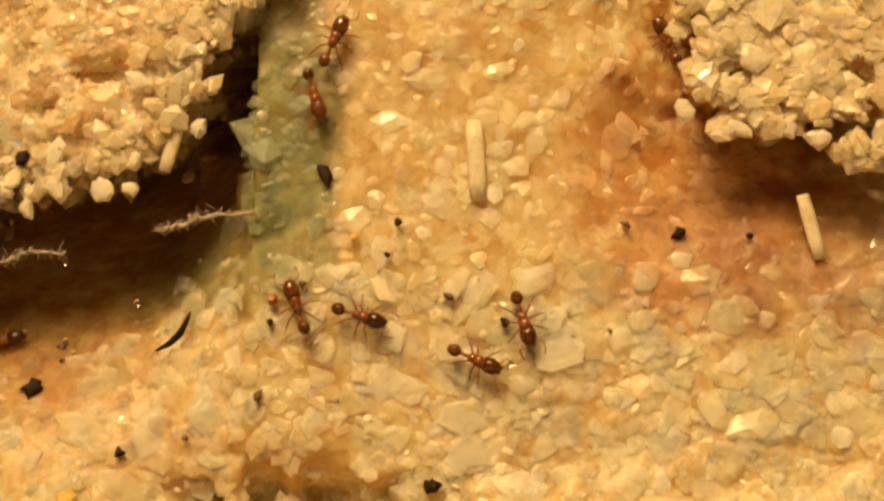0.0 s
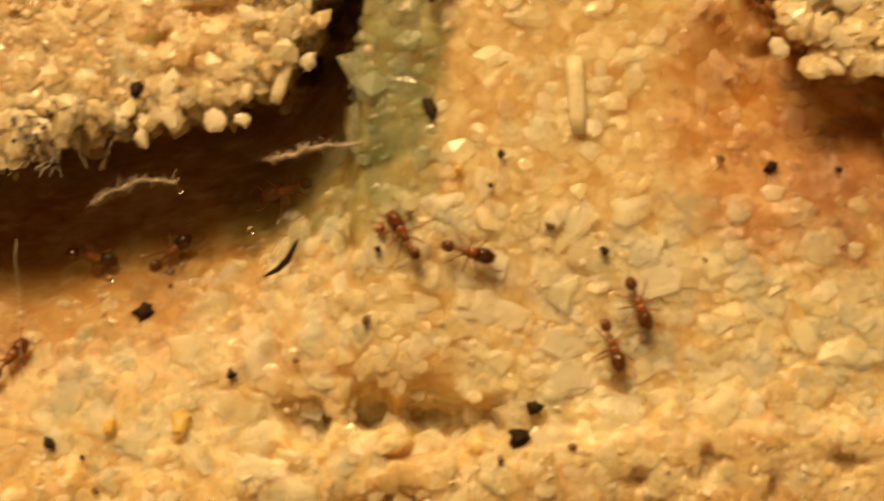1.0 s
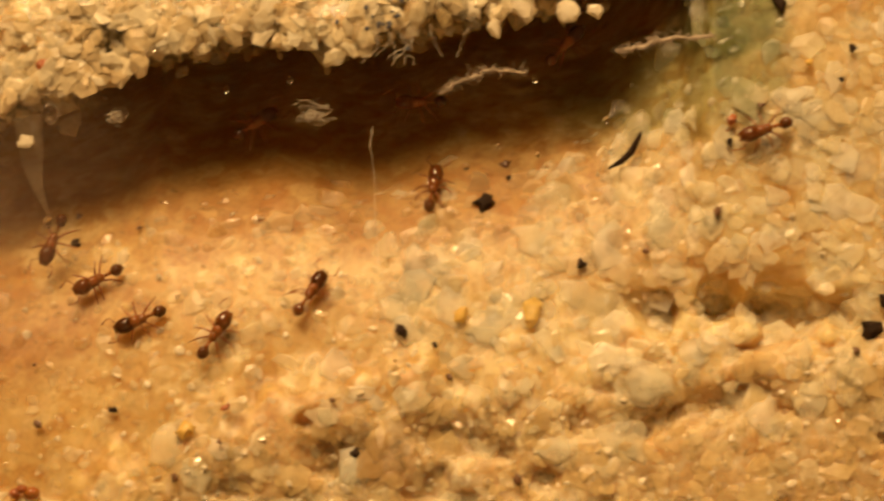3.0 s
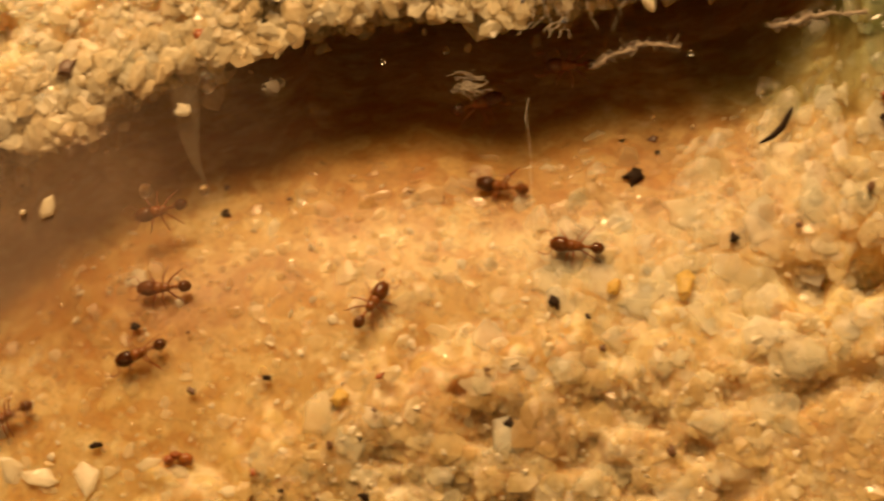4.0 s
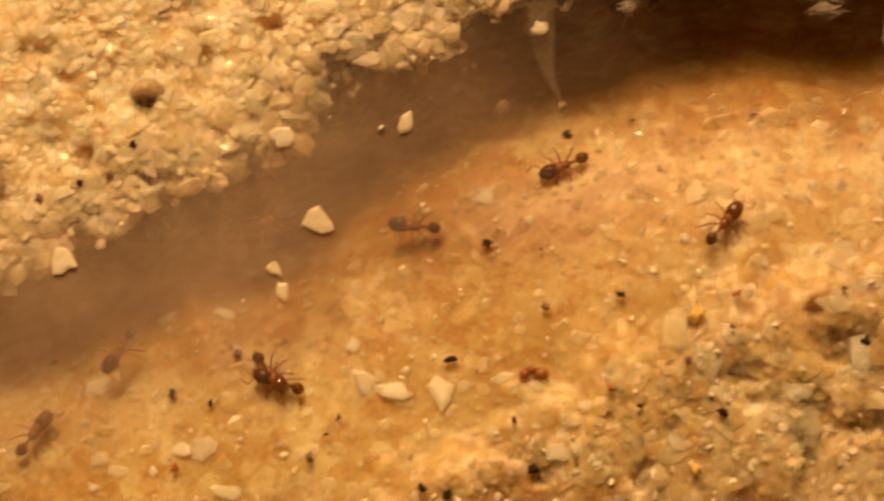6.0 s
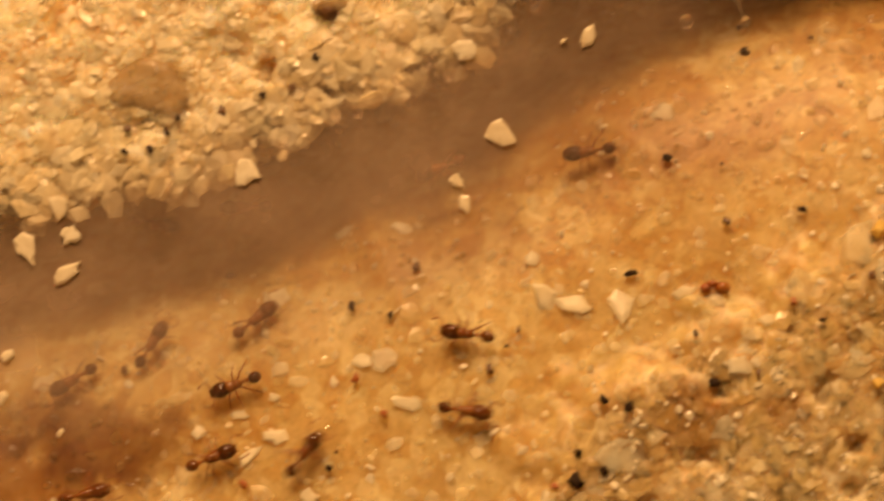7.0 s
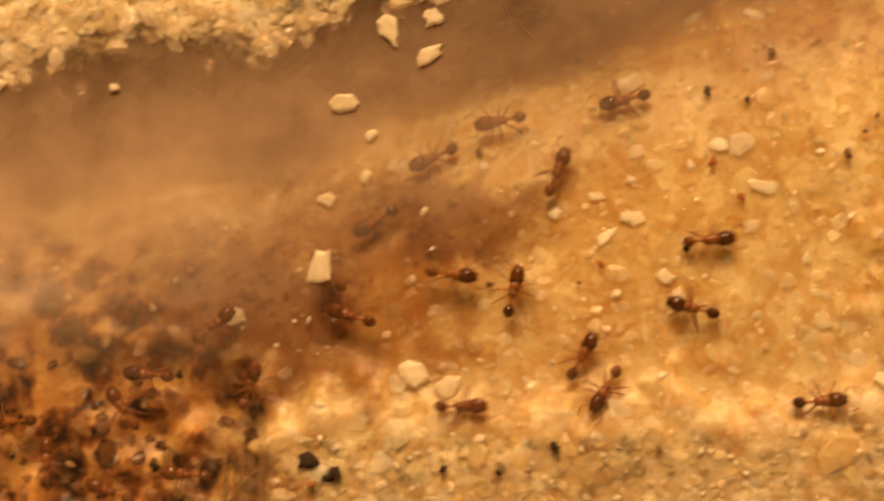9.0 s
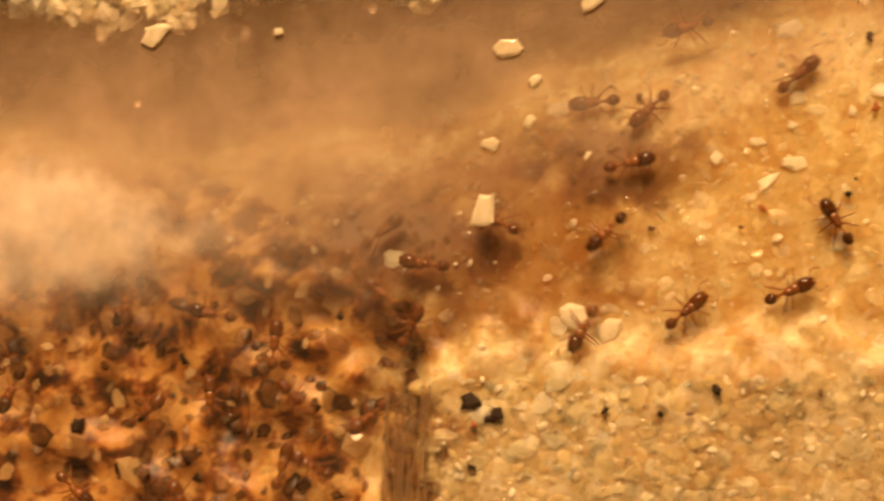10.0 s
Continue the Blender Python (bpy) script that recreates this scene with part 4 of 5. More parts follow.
for i, (x, z, r) in enumerate(((-29.3, 77.5, 1.0), (-39.4, 77.2, 0.55))):
    rs = np.random.RandomState(60 + i)
    tuft = new("mould_tuft")
    tuft.empty_display_size = 0.001
    tagged(tuft, "white fuzzy mould tuft on the glass", "mould", "mould tufts")
    for k in range(100):
        a, l = rs.rand() * 6.28, r * (0.5 + rs.rand() * 0.8)
        c = (x + rs.normal(0, 0.38 * r), 0.15 + 0.3 * rs.rand(), z + rs.normal(0, 0.28 * r))
        l *= 0.45
        part("hypha", limb([c, (c[0] + math.cos(a) * l * 0.5, c[1], c[2] + math.sin(a) * l * 0.25), (c[0] + math.cos(a) * l, c[1] + 0.1, c[2] + math.sin(a) * l * 0.5)],
                           (0.019, 0.015, 0.009), 3), m_fibre, tuft)
for i, pts in enumerate(([(-26.4, -0.05, 76.9), (-26.1, -0.05, 73.2), (-25.8, -0.05, 69.6)], [(-23.6, -0.05, 82.2), (-23.3, -0.05, 81.2), (-22.9, -0.05, 80.4)],
                         [(-21.5, -0.05, 82.2), (-21.9, -0.05, 81.2), (-22.2, -0.05, 80.5)])):
    strand("scratch", pts, 0.013, m_fibre, "", "", 70 + i, pane)

# a translucent brown strip at the nest's edge, built up from upright strands
bundle = new("rootlet_bundle")
bundle.empty_display_size = 0.001
tagged(bundle, "translucent brown strip of upright streaks beside the nest", "roots")
for i in range(12):
    rs = np.random.RandomState(80 + i)
    x = -86.6 + 0.29 * i + 0.1 * rs.normal()
    strand("strip_streak", [(x, 0.7 + 0.5 * rs.rand(), 36.0 - rs.rand()), (x + 0.15, 0.8, 32.5), (x + 0.3, 0.9, 27.0)], 0.10 + 0.06 * rs.rand(), m_streak, "", "", 90 + i, bundle).data.materials[0] = m_streak

# a thin brown seed husk, and a brown scale added in place of a pit in the crust
def husk_and_pit(x, z, w, h, turn, seed, label):
    """Half of a thin domed husk, its broken edge below."""
    rs = np.random.RandomState(seed)
    b = bmesh.new()
    rim = [(math.cos(a) * w / 2 * (1 + 0.06 * rs.normal()), math.sin(a) * h * (1 + 0.06 * rs.normal())) for a in np.linspace(0, math.pi, 15)]
    rim += [(u * w / 2, -h * (0.12 + 0.2 * rs.rand())) for u in np.linspace(-0.8, 0.8, 7)]
    rings = [[b.verts.new((u * k, y, (v - 0.3 * h) * k + 0.3 * h)) for u, v in rim] for k, y in ((1.0, 0.30), (0.96, 0.05), (0.75, -0.08), (0.4, -0.13))]
    for p, q in zip(rings, rings[1:]):
        for k in range(len(rim)):
            b.faces.new((p[k], p[(k + 1) % len(rim)], q[(k + 1) % len(rim)], q[k])).smooth = True
    b.faces.new(rings[-1])
    bmesh.ops.recalc_face_normals(b, faces=b.faces)
    bmesh.ops.scale(b, vec=(MM, MM, MM), verts=b.verts)
    ob = part("husk_and_pit", b, m_husk)
    ob.matrix_world = pose(x * MM, 0.22 * MM, z * MM, 0, turn, 0)
    return tagged(ob, label, "husk")


husk_and_pit(-73.4, 66.4, 4.4, 2.3, 8, 21, "thin brown seed husk pressed in the pale crust")
husk_and_pit(-64.0, 71.6, 2.0, 0.9, -10, 22, "small brown scale standing in for a pit in the pale crust")


def curled_ant(x, z):
    """A dead worker, curled into a reddish lump."""
    ant = new("dead_ant")
    ant.empty_display_size = 0.001
    ant.location = Vector((x, float(sand_depth(x, z)) - 0.30, z)) * MM
    tagged(ant, "curled reddish dead ant lying on the sand", "ant")
    part("gaster", join_blobs([((0.38, 0, 0.02), (0.42, 0.30, 0.34))]), m_thorax, ant)
    part("thorax", join_blobs([((-0.12, -0.05, 0.22), (0.32, 0.24, 0.2))]), m_red, ant)
    part("head", join_blobs([((-0.48, 0, -0.02), (0.30, 0.28, 0.26))]), m_red, ant)
    for k, (dx, dz) in enumerate(((-0.75, -0.3), (-0.4, -0.45), (0.1, -0.42), (0.8, -0.35), (-0.2, 0.5))):
        part("leg", limb([(-0.1 + 0.1 * k, -0.1, 0.05), (dx * 0.6, -0.25, dz * 0.5 + 0.1), (dx, 0.1, dz)], (0.05, 0.04, 0.02)), m_leg, ant)


curled_ant(-43.5, 58.1)

# mould specks and hairs on the crust
mould_rs = np.random.RandomState(55)
for i in range(14):
    chip("mould_speck", -26.5 + mould_rs.normal(0, 1.1), 82.3 + mould_rs.normal(0, 0.7), 0.22 + 0.12 * mould_rs.rand(), 600 + i, m_mould, "tiny blue-grey mould speck on the crust", "mould", "mould specks", depth=0.12)
for i in range(7):
    x, z = -25.0 + mould_rs.normal(0, 1.0), 81.6 + 0.5 * mould_rs.rand()
    strand("mould_hair", [(x, 0.2, z), (x + mould_rs.normal(0, 0.3), 0.25, z - 0.8), (x + mould_rs.normal(0, 0.6), 0.3, z - 1.6)], 0.02, m_fibre, "fine white mould hair hanging from the crust", "mould", 140 + i)

# water droplets on the glass along the crust
m_water, nt, bsdf = nodes_of("water")
bsdf.inputs["Base Color"].default_value, bsdf.inputs["Roughness"].default_value = (1, 0.98, 0.94, 1), 0.03
bsdf.inputs["Transmission Weight"].default_value, bsdf.inputs["IOR"].default_value = 1.0, 1.33
# the three 0.12 drops west of x -78 stand in for tiny glints
DROPS = [(-42.7, 77.2, 0.45), (-47.9, 74.7, 0.3), (-48.9, 74.1, 0.22), (-49.7, 73.8, 0.2), (-45.6, 71.6, 0.33), (-42.6, 71.7, 0.26), (-58.7, 69.0, 0.34), (-60.2, 68.0, 0.3), (-63.4, 66.0, 0.34),
         (-62.2, 66.1, 0.25), (-66.0, 64.6, 0.34), (-53.2, 72.6, 0.22), (-57.6, 68.3, 0.28), (-38.5, 79.6, 0.22), (-41.0, 79.0, 0.2), (-46.3, 76.2, 0.22), (-71.8, 62.2, 0.26), (-98.5, 54.6, 0.3),
         (-95.5, 54.3, 0.28), (-47.7, 73.6, 0.13), (-49.4, 72.0, 0.12), (-53.4, 72.2, 0.3), (-54.6, 70.9, 0.13), (-43.6, 69.3, 0.09), (-14.6, 77.4, 0.17), (-18.0, 75.6, 0.12), (-17.6, 75.0, 0.14), (-20.0, 76.0, 0.12), (-21.6, 74.9, 0.17), (-82.4, 46.8, 0.12), (-88.8, 42.2, 0.12), (-78.9, 54.2, 0.12),
          (-103.5, 53.6, 0.34), (-88.6, 56.0, 0.26), (-84.2, 57.7, 0.24), (-33.8, 78.6, 0.16), (-30.6, 79.2, 0.18), (-18.2, 79.4, 0.15)]
drop_rs = np.random.RandomState(91)
for i in range(46):
    x = drop_rs.uniform(-108, -30)
    edge = float(np.interp(x, [p[0] for p in UPPER[28:3:-1]], [p[1] for p in UPPER[28:3:-1]]))
    DROPS.append((x, edge + 0.6 - abs(drop_rs.normal(0, 2.0)), 0.07 + 0.16 * drop_rs.rand() ** 2))
for x, z, r in DROPS:
    d = part("water_droplet", blob(r, 0.10 + 0.3 * r, r * 1.15, 3), m_water)
    d.location = Vector((x, 0.0, z)) * MM
    d.visible_shadow = False
    tagged(d, "clear water droplet on the inside of the glass", "droplet", "water droplets")

# ---- coarse crystals of the sand wall, told apart one by one ----
SHARDS = []
for k in range(8):
    rs = np.random.RandomState(900 + k)
    b = bmesh.new()
    sides = 9 + k % 3
    ang = (np.arange(sides) + rs.rand(sides) * 0.7) / sides * 2 * math.pi
    rad = 0.62 + 0.55 * rs.rand(sides)
    rings = [[b.verts.new((math.cos(a) * r * s * 0.5, y, math.sin(a) * r * s * 0.5 * 0.8)) for a, r in zip(ang, rad)] for y, s in ((0.25, 1.0), (0.0, 1.0), (-0.04, 0.95), (-0.06, 0.82))]
    for u, v in zip(rings, rings[1:]):
        for j in range(sides):
            b.faces.new((u[j], u[(j + 1) % sides], v[(j + 1) % sides], v[j]))
    b.faces.new(rings[-1][::-1])
    bmesh.ops.recalc_face_normals(b, faces=b.faces)
    for f in b.faces:
        f.smooth = True
    me = bpy.data.meshes.new("crystal")
    b.to_mesh(me), b.free()
    me.materials.append(None)
    SHARDS.append(me)


def crystal_material():
    m, nt, b = nodes_of("sand_crystal")
    info = nt.nodes.new("ShaderNodeObjectInfo")
    col = ramp(nt, info.outputs["Random"], [(0.0, (0.96, 0.86, 0.56)), (0.4, (0.98, 0.91, 0.64)), (0.75, (1.0, 0.96, 0.74)), (1.0, (1.0, 0.98, 0.84))])
    co = nt.nodes.new("ShaderNodeTexCoord")
    n = nt.nodes.new("ShaderNodeTexNoise")
    n.inputs["Scale"].default_value, n.inputs["Detail"].default_value = 3.0, 4.0
    nt.links.new(co.outputs["Object"], n.inputs["Vector"])
    col = mix_colour(nt, 1.0, col, ramp(nt, n.outputs["Fac"], [(0.3, (0.78, 0.72, 0.62)), (0.6, (1, 1, 1))]), "MULTIPLY")
    nt.links.new(col, b.inputs["Base Color"])
    b.inputs["Roughness"].default_value = 0.3
    b.inputs["Alpha"].default_value = 0.3
    return m


m_crystal = crystal_material()
for me in SHARDS:
    me.materials[0] = m_crystal


def crystals():
    rs, x, z, du, dc, dl, dn = scatter(9000, 77)
    keep = (du > 1.5) & (dc > 1.5) & (dn > 0.5) & (z < 79.5) & (np.abs(z - lane(x)) < 15) & ((x > -28) | ((dl < 1) & (rs.rand(len(x)) < 0.4)))
    x, z, dl = x[keep][:290], z[keep][:290], dl[keep][:290]
    y = sand_depth(x, z)
    for i in range(len(x)):
        ob = new("grain", SHARDS[i % 8])
        ob.parent = wall
        s = float(np.clip(np.exp(rs.normal(0.45, 0.35)), 0.9, 3.0)) * MM
        tilt = pose(0, 0, 0, rs.uniform(-24, -2), 0, rs.uniform(-14, 14)) @ pose(0, 0, 0, 0, rs.uniform(0, 360), 0)
        ob.matrix_local = Matrix.Translation(Vector((x[i], max(y[i] + 0.10, 0.35), z[i])) * MM) @ tilt @ Matrix.Diagonal((s, s, s, 1))


crystals()


def motions():
    ant_walk([(0, -5.4, 90.5, 66), (0.5, -5.2, 90.4, 62), (1, -5.2, 90.5, 63), (1.5, -5.2, 91.4, 63), (10, -4.8, 91.5, 63)])
    ant_walk([(0, -6.3, 88.0, -73), (0.5, -7.9, 81.9, -133), (1, -13.4, 80.4, -161), (1.5, -16.1, 78.6, -166), (2, -20.1, 78.5, -172), (2.5, -24.1, 78.8, -178), (10, -22.1, 81.0, -178)])
    ant_walk([(0, 11.4, 91.4, 115), (0.5, 11.5, 91.0, 139), (1, 11.4, 90.5, 135), (1.5, 11.6, 91.3, 135), (10, 11.5, 91.2, 135)])
    ant_walk([(0, 4.0, 76.8, -73), (0.5, 4.0, 76.1, -93), (1, 4.8, 74.0, -69), (1.5, 5.2, 73.7, -53), (2, 5.9, 73.2, -49), (2.5, 7.2, 72.2, -49), (4, 9.5, 69.5, -49), (10, 9.5, 69.5, -49)])
    ant_walk([(0, 1.6, 74.8, -24), (0.5, 2.0, 73.8, -47), (1, 3.5, 71.9, -71), (1.5, 4.0, 70.8, -54), (2, 4.2, 70.2, -90), (2.5, 6.4, 69.6, -90), (10, 6.5, 69.6, -90)])
    ant_walk([(0, -4.0, 76.9, -18), (0.5, -3.8, 76.5, -15), (1, -3.8, 76.5, -15), (1.5, -4.0, 76.7, -15), (2, -3.9, 76.7, -7), (2.5, -1.4, 75.6, -15), (4, 2.1, 74.7, -15), (10, 2.1, 74.8, -15)])
    ant_walk([(0, -23.0, 76.1, 18), (0.5, -21.2, 76.9, 32), (1, -19.7, 76.9, 41), (1.5, -20.5, 77.6, 30), (2, -17.0, 78.7, 7), (2.5, -16.6, 79.8, 48), (4, -16.7, 85.7, 48), (10, -16.8, 85.6, 48)])
    ant_walk([(0, -28.9, 75.4, -10), (0.5, -28.6, 75.4, -10), (1, -23.9, 76.7, -10), (1.25, -25, 77.3, 45), (1.5, -26.1, 77.7, 100), (1.75, -28.1, 76.4, 150), (2, -30.1, 75, 201), (2.5, -33.1, 70.8, 204), (4, -45.6, 63.5, 205), (4.5, -45.3, 63.3, 205), (5, -47.3, 67.1, 149), (6.5, -50, 65.1, 188), (7, -50.1, 65.1, 191), (7.5, -56.3, 62.3, 203), (8, -60.2, 60.1, 202), (8.5, -64.3, 57.8, 223), (9, -66.4, 55.6, 197), (9.5, -69.2, 56.4, 187), (10, -71.7, 56.3, 198)])
    ant_walk([(0, -27.6, 70.7, 55), (0.5, -27.5, 70.7, 55), (1, -27.4, 70.8, 55), (1.5, -27.2, 70.9, 45), (2, -26.7, 72.4, 57), (2.5, -23.6, 75.7, 49), (3.25, -23.4, 72.6, 110), (4, -23.5, 69.6, 175), (4.5, -23, 69.4, 160), (5, -22.8, 69.9, 170), (6.5, -22.4, 71.4, 170), (10, -21.8, 71.5, 170)])
    ant_walk([(0, -39.8, 79.8, 212), (1.5, -38.7, 79.9, 212), (2, -38.2, 75.8, 212), (2.5, -39, 71.6, 221), (4, -44.7, 66.9, 185), (4.5, -47.7, 66.5, 202), (5, -51.5, 65.9, 188), (5.75, -55.4, 60, 274), (6.5, -59, 53.6, 360), (7, -56, 51.2, 355), (7.5, -52.3, 53, 398), (8, -48.8, 55.7, 391), (8.5, -45.3, 58.4, 391), (10, -45.2, 58.4, 391)])
    ant_walk([(0, -39.5, 75.4, 23), (1.5, -38.5, 75.4, 23), (2, -33.6, 76.8, 23), (2.5, -34.1, 77.9, 41), (4, -29.1, 77.6, 20), (4.25, -28.4, 77.8, 105), (4.5, -27.8, 77.9, 190), (5, -31.3, 77.2, 187), (6.5, -39.8, 79, 187), (10, -39.8, 79, 187)])
    ant_walk([(0, -36.2, 67.0, 57), (1.5, -36.1, 67.0, 57), (2, -34.2, 66.6, 57), (2.5, -34.3, 66.2, 60), (4, -34.1, 66.1, 58), (4.5, -34.1, 66.4, 69), (5, -34.2, 66.3, 65), (6.5, -34.1, 66.1, 50), (7, -31.8, 66.2, 50), (10, -31.7, 66.2, 50)])
    ant_walk([(0, -35.8, 63.8, 29), (1.5, -35.8, 63.8, 29), (2, -32.5, 65, 29), (2.5, -30.7, 66.2, 20), (3.25, -28.8, 69.6, 95), (4, -27.4, 72.9, 172), (4.5, -33.6, 75.1, 165), (5, -39.6, 73.5, 208), (6.5, -46, 67.2, 206), (7, -57.9, 63.9, 205), (7.5, -61.8, 57.3, 225), (8, -64.3, 54.9, 200), (8.5, -65.3, 50.5, 150), (8.75, -63.5, 49.4, 80), (9, -61.7, 48.4, 9), (9.5, -58, 50.3, 52), (10, -54.2, 52.2, 52)])
    ant_walk([(0, -44.8, 71.5, -93), (2, -43.1, 71.5, -93), (2.5, -42.8, 71.3, -93), (4, -45.2, 71.0, -162), (4.5, -50.0, 68.8, -149), (5, -55.4, 66.8, -153), (6.5, -60.2, 63.8, -161), (7, -68.1, 61.3, -174), (7.5, -64.4, 61.4, -174), (8, -66.1, 58.3, -109), (8.5, -67.0, 60.6, -92), (9, -72.5, 59.5, -161), (9.5, -74.0, 58.3, -157), (10, -92.9, 49.9, -169)])
    ant_walk([(0, -43.9, 52.1, -152), (2.5, -44.0, 52.1, -152), (4, -52.4, 60.1, -152), (4.5, -57.2, 64.0, -141), (5, -55.0, 63.7, -163), (6.5, -57.0, 55.1, -200), (7, -55.9, 55.1, -185), (7.5, -54.7, 56.9, -157), (7.75, -55.8, 57.6, -198), (8, -56.8, 58.2, -239), (8.5, -59.9, 61.4, -247), (9, -63.0, 64.5, -247), (10, -62.8, 64.5, -247)])
    ant_walk([(0, -6.9, 77.2, 110), (2, -6.9, 77.2, 164), (2.5, -6.9, 77.2, 196), (4, -5.0, 77.4, 200), (10, -4.9, 77.5, 200)])
    ant_walk([(0, -71.7, 52.5, 58), (5, -71, 52.7, 58), (6.5, -68.3, 54.5, 58), (7, -67.4, 55.2, 43), (7.5, -66.5, 56.1, 41), (7.75, -67.5, 54, 112), (8, -68.6, 52, 183), (8.5, -69.3, 54.4, 178), (9, -73, 54.1, 195), (9.5, -73.9, 53.7, 199), (10, -73.5, 51.7, 227)])
    ant_walk([(0, -67.4, 62.0, -122), (5, -66.1, 62.3, -122), (6.5, -64.8, 54.7, -122), (7, -67.8, 51.9, -156), (7.5, -69.8, 54.1, -219), (8, -74.2, 54.8, -191), (8.5, -80.4, 47.5, -173), (9, -79.2, 48.3, -145), (9.5, -77.9, 48.4, -142), (10, -75.2, 45.0, -132)])
    ant_walk([(0, -85.6, 49.6, 139), (5, -84.3, 49.9, 139), (6.5, -75.7, 52.6, 139), (7, -72.8, 53.6, 63), (7.5, -71.7, 51.2, 86), (8, -68.6, 42.9, 85), (8.5, -68.8, 40.2, 66), (9, -67.8, 41.8, 65), (9.5, -66.3, 42.5, 38), (10, -65.5, 42.5, 28)])
    ant_walk([(0, -69.4, 45.0, 25), (6.5, -69.2, 45.0, 25), (7, -68.9, 48.0, 25), (7.5, -68.1, 45.8, -28), (8, -66.3, 40.5, -32), (8.5, -66.4, 40.4, -75), (9, -66.4, 40.3, -117), (9.5, -68.3, 39.0, -180), (10, -76.1, 39.7, -114)])
    ant_walk([(0, -71.0, 44.8, 56), (6.5, -70.9, 44.9, 56), (7, -64.1, 48.4, 56), (7.5, -57.4, 50.3, 22), (8, -52.7, 51.9, 38), (8.5, -51.6, 53.8, 62), (9, -49.6, 55.9, 62), (10, -49.6, 55.9, 62)])
    ant_walk([(0, -78.2, 45.6, 16), (6.5, -77.9, 45.7, 16), (7, -75.3, 45.8, 16), (7.5, -72.8, 45.9, 0), (8, -70.2, 46.4, 22), (8.5, -69.3, 48.3, 53), (9, -69.8, 51.3, 73), (9.5, -68.7, 52.7, 38), (10, -65.9, 53.9, 45)])
    ant_walk([(0, -80.8, 51.5, -145), (6.5, -79.3, 51.9, -145), (7, -76.7, 51.7, -145), (7.5, -76.5, 51.2, -129), (8, -76.4, 51.3, -151), (8.5, -76.1, 52.0, -156), (9, -76.5, 51.9, -152), (9.5, -76.6, 51.8, -167), (10, -76.4, 51.9, -170)])
    ant_walk([(0, -82.6, 56.3, -6), (6.5, -81.0, 56.7, -6), (7, -73.1, 60.2, -6), (7.5, -65.2, 63.5, 15), (8, -60.7, 63.1, 12), (8.5, -56.4, 67.1, 12), (10, -56.1, 67.1, 12)])
    ant_walk([(0, -85.5, 46.3, 102), (7, -83.8, 46.7, 102), (7.5, -81.5, 45.8, 102), (7.75, -81.9, 45.1, 143), (8, -82.2, 44.5, 185), (8.5, -80.3, 43.7, 157), (9, -80.0, 43.1, 167), (9.5, -82.6, 43.0, 169), (10, -84.8, 42.5, 177)])
    ant_walk([(0, -74.8, 42.0, -151), (7, -74.7, 42.1, -151), (7.5, -73.8, 42.7, -151), (7.75, -73.4, 41.4, -200), (8, -73.0, 40.0, -249), (8.5, -72.7, 42.1, -295), (9, -71.6, 44.9, -280), (9.5, -74.6, 42.7, -246), (10, -86.9, 40.6, -215)])
    ant_walk([(0, -87.8, 42.2, 6), (7, -87.4, 42.3, 6), (7.5, -84.9, 42.6, 6), (8, -82.4, 42.8, 27), (8.5, -78.3, 45.5, 18), (9, -75.0, 45.7, -3), (9.5, -73.2, 47.3, -35), (10, -74.4, 48.7, 17)])
    ant_walk([(0, -60.3, 42.9, -105), (7, -60.2, 42.9, -105), (7.5, -60.5, 43.3, -105), (8, -60.6, 42.9, -107), (8.5, -60.0, 42.6, -107), (8.75, -61.1, 43.7, -149), (9, -62.1, 44.8, -191), (9.5, -63.2, 46.1, -219), (10, -63.2, 46.3, -233)])
    ant_walk([(0, -48.2, 40.6, -63), (7.5, -48.3, 40.6, -63), (8, -48.6, 42.1, -63), (8.5, -48.8, 41.4, -81), (9, -49.0, 40.6, -81), (10, -49.0, 40.6, -81)])
    ant_walk([(0, -76.1, 38.8, 170), (7.5, -76.2, 38.8, 170), (8, -78.3, 41.6, 170), (8.5, -80.0, 41.0, 108), (9, -81.4, 45.2, 138), (9.5, -81.3, 45.0, 155), (10, -81.0, 45.0, 160)])
    ant_walk([(0, -88.5, 39.9, 65), (7.5, -87.6, 40.1, 65), (8, -85.5, 39.6, 65), (8.5, -85.4, 39.0, 74), (9, -85.3, 39.0, 74), (9.5, -85.4, 38.9, 72), (10, -85.4, 39.1, 67)])
    ant_walk([(0, -87.1, 35.6, 68), (7.5, -86.2, 35.8, 68), (8, -87.5, 38.2, 68), (8.5, -88.6, 40.5, 127), (9, -91.0, 39.1, 180), (9.5, -96.1, 38.2, 119), (10, -96.6, 38.8, 173)])
    ant_walk([(0, -91.8, 41.4, 18), (7.5, -91.1, 41.6, 18), (8, -88.2, 42.4, 18), (8.5, -85.6, 43.0, 27), (9, -87.6, 42.0, 43), (9.5, -89.4, 40.2, 48), (10, -87.6, 43.9, 43)])
    ant_walk([(0, -54.6, 36.8, -7), (8, -54.7, 36.8, -7), (8.5, -55.2, 40.0, -7), (9, -55.5, 40.5, 9), (9.5, -53.1, 41.3, 9), (10, -53.1, 41.3, 9)])
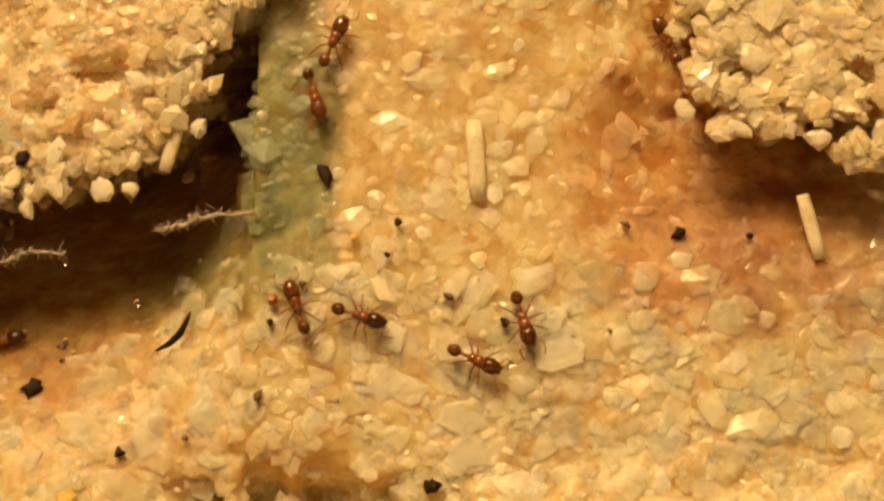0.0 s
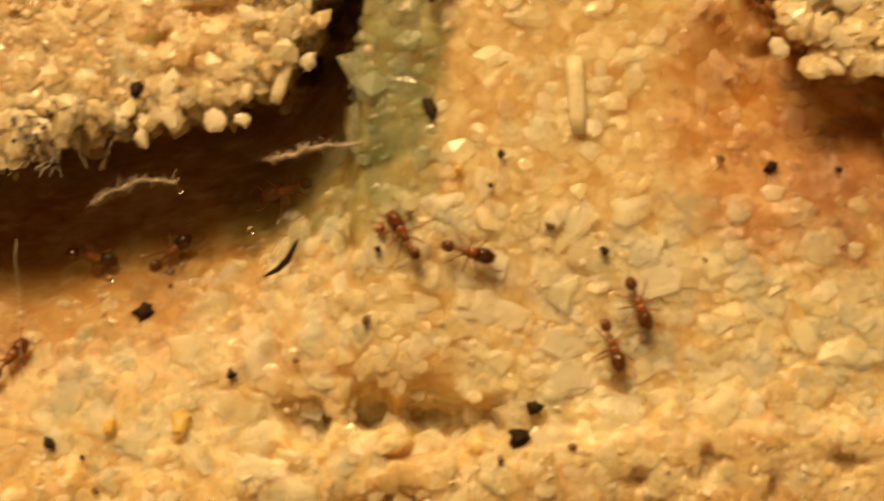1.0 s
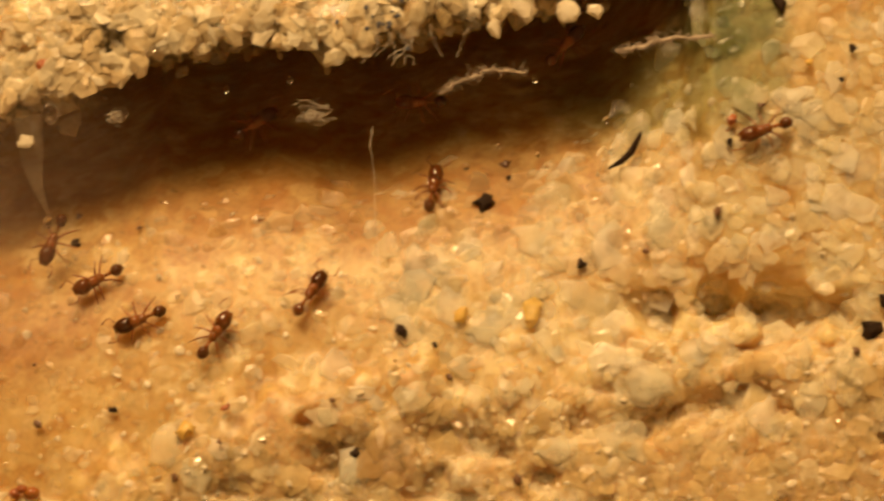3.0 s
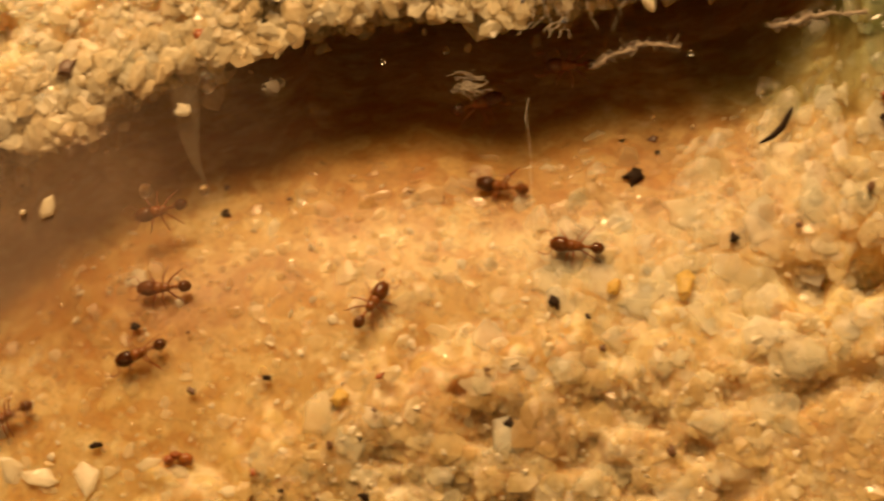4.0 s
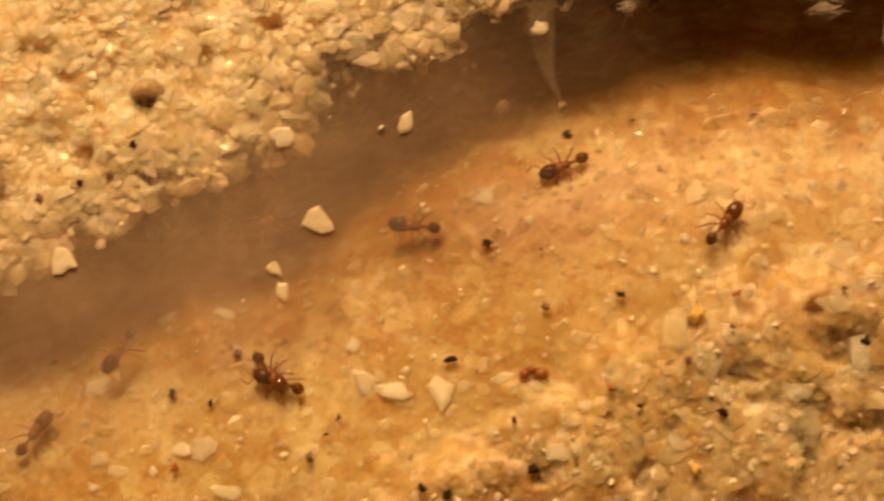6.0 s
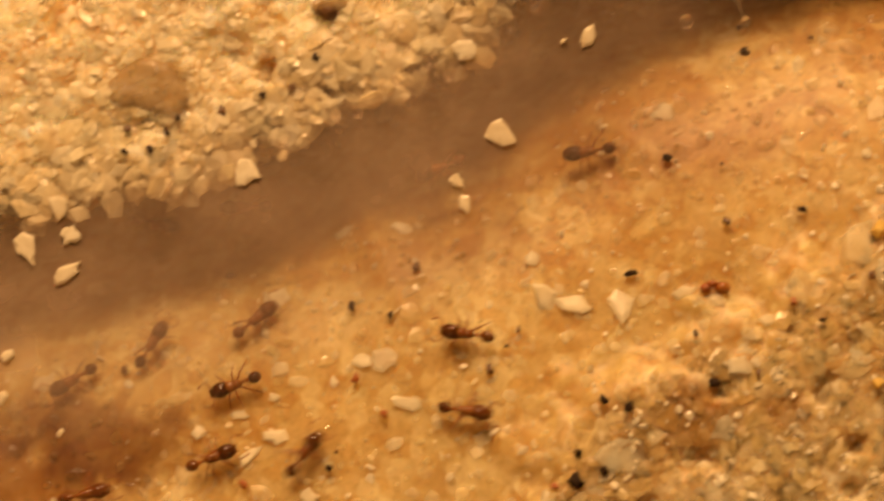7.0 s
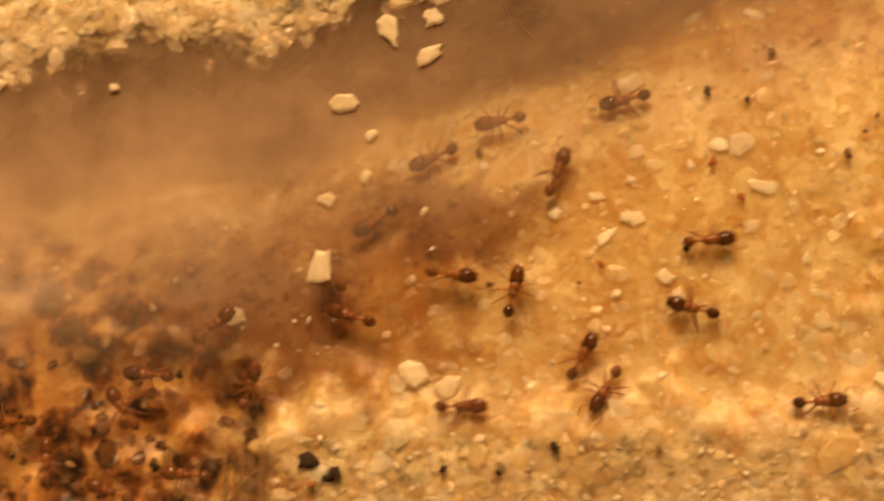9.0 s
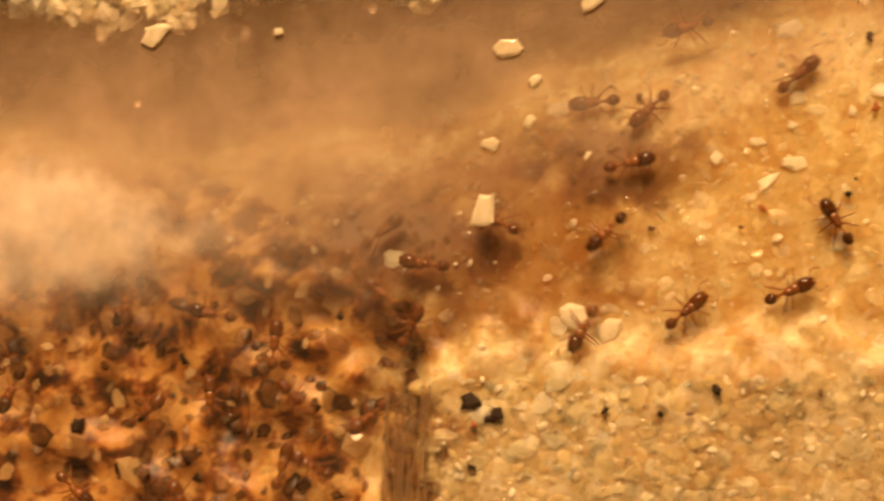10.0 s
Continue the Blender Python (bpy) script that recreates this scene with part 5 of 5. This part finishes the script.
    ant_walk([(0, -93.5, 36.9, 132), (8, -92.6, 37.2, 132), (8.5, -92.4, 37.2, 132), (9, -92.3, 37.1, 132), (9.5, -92.2, 37.1, 133), (10, -93.0, 37.3, 87)])
    ant_walk([(0, -80.1, 35.0, 17), (8, -80.2, 35.0, 17), (8.5, -77.2, 38.5, 17), (9, -74.0, 38.8, 5), (9.5, -71.3, 40.6, 42), (10, -70.8, 41.0, 45)])
    ant_walk([(0, -98.2, 33.6, 95), (8.5, -97.3, 33.8, 95), (9, -96.4, 33.8, 95), (9.5, -96.5, 33.8, 95), (10, -96.4, 33.9, 95)])
    ant_walk([(0, -93.6, 30.8, 164), (8.5, -92.6, 31.1, 164), (9, -92.7, 32.6, 164), (9.5, -92.6, 32.0, 148), (10, -91.5, 34.5, 141)])
    ant_walk([(0, -88.6, 31.1, 180), (8.5, -87.6, 31.4, 180), (9, -88.6, 33.9, 180), (9.5, -89.5, 34.4, 202), (10, -87.4, 33.9, 223)])
    ant_walk([(0, -98.2, 34.8, -171), (8.5, -97.3, 35.1, -171), (9, -98.3, 36.0, -171), (9.5, -101.1, 36.8, -110), (10, -101.6, 39.1, -81)])
    ant_walk([(0, -103.7, 35.1, -38), (9, -102.7, 35.4, -38), (9.5, -102.8, 31.9, -38), (10, -103.8, 28.4, -37)])
    ant_walk([(0, -96.3, 27.5, 35), (9, -95.3, 27.8, 35), (9.5, -97.7, 30.4, 35), (10, -100.1, 33.0, 42)])
    ant_walk([(0, -94.8, 26.6, 103), (9.5, -93.7, 26.9, 103), (10, -94.3, 33.3, 103)])
    ant_walk([(0, -108.9, 33.4, -113), (9.5, -107.8, 33.6, -113), (10, -107.8, 33.6, -113)])
    ant_walk([(0, -91.2, 26.9, 159), (9.5, -90.2, 27.2, 159), (10, -90.4, 30.9, 159)])
    ant_walk([(0, -98.5, 26.2, 121), (9.5, -97.5, 26.4, 121), (10, -97.5, 28.1, 121)])
    ant_walk([(0, -92.9, 26.7, 76), (9.5, -91.8, 27, 76), (10, -92.1, 30.6, 76)])
    key_ants()


motions()
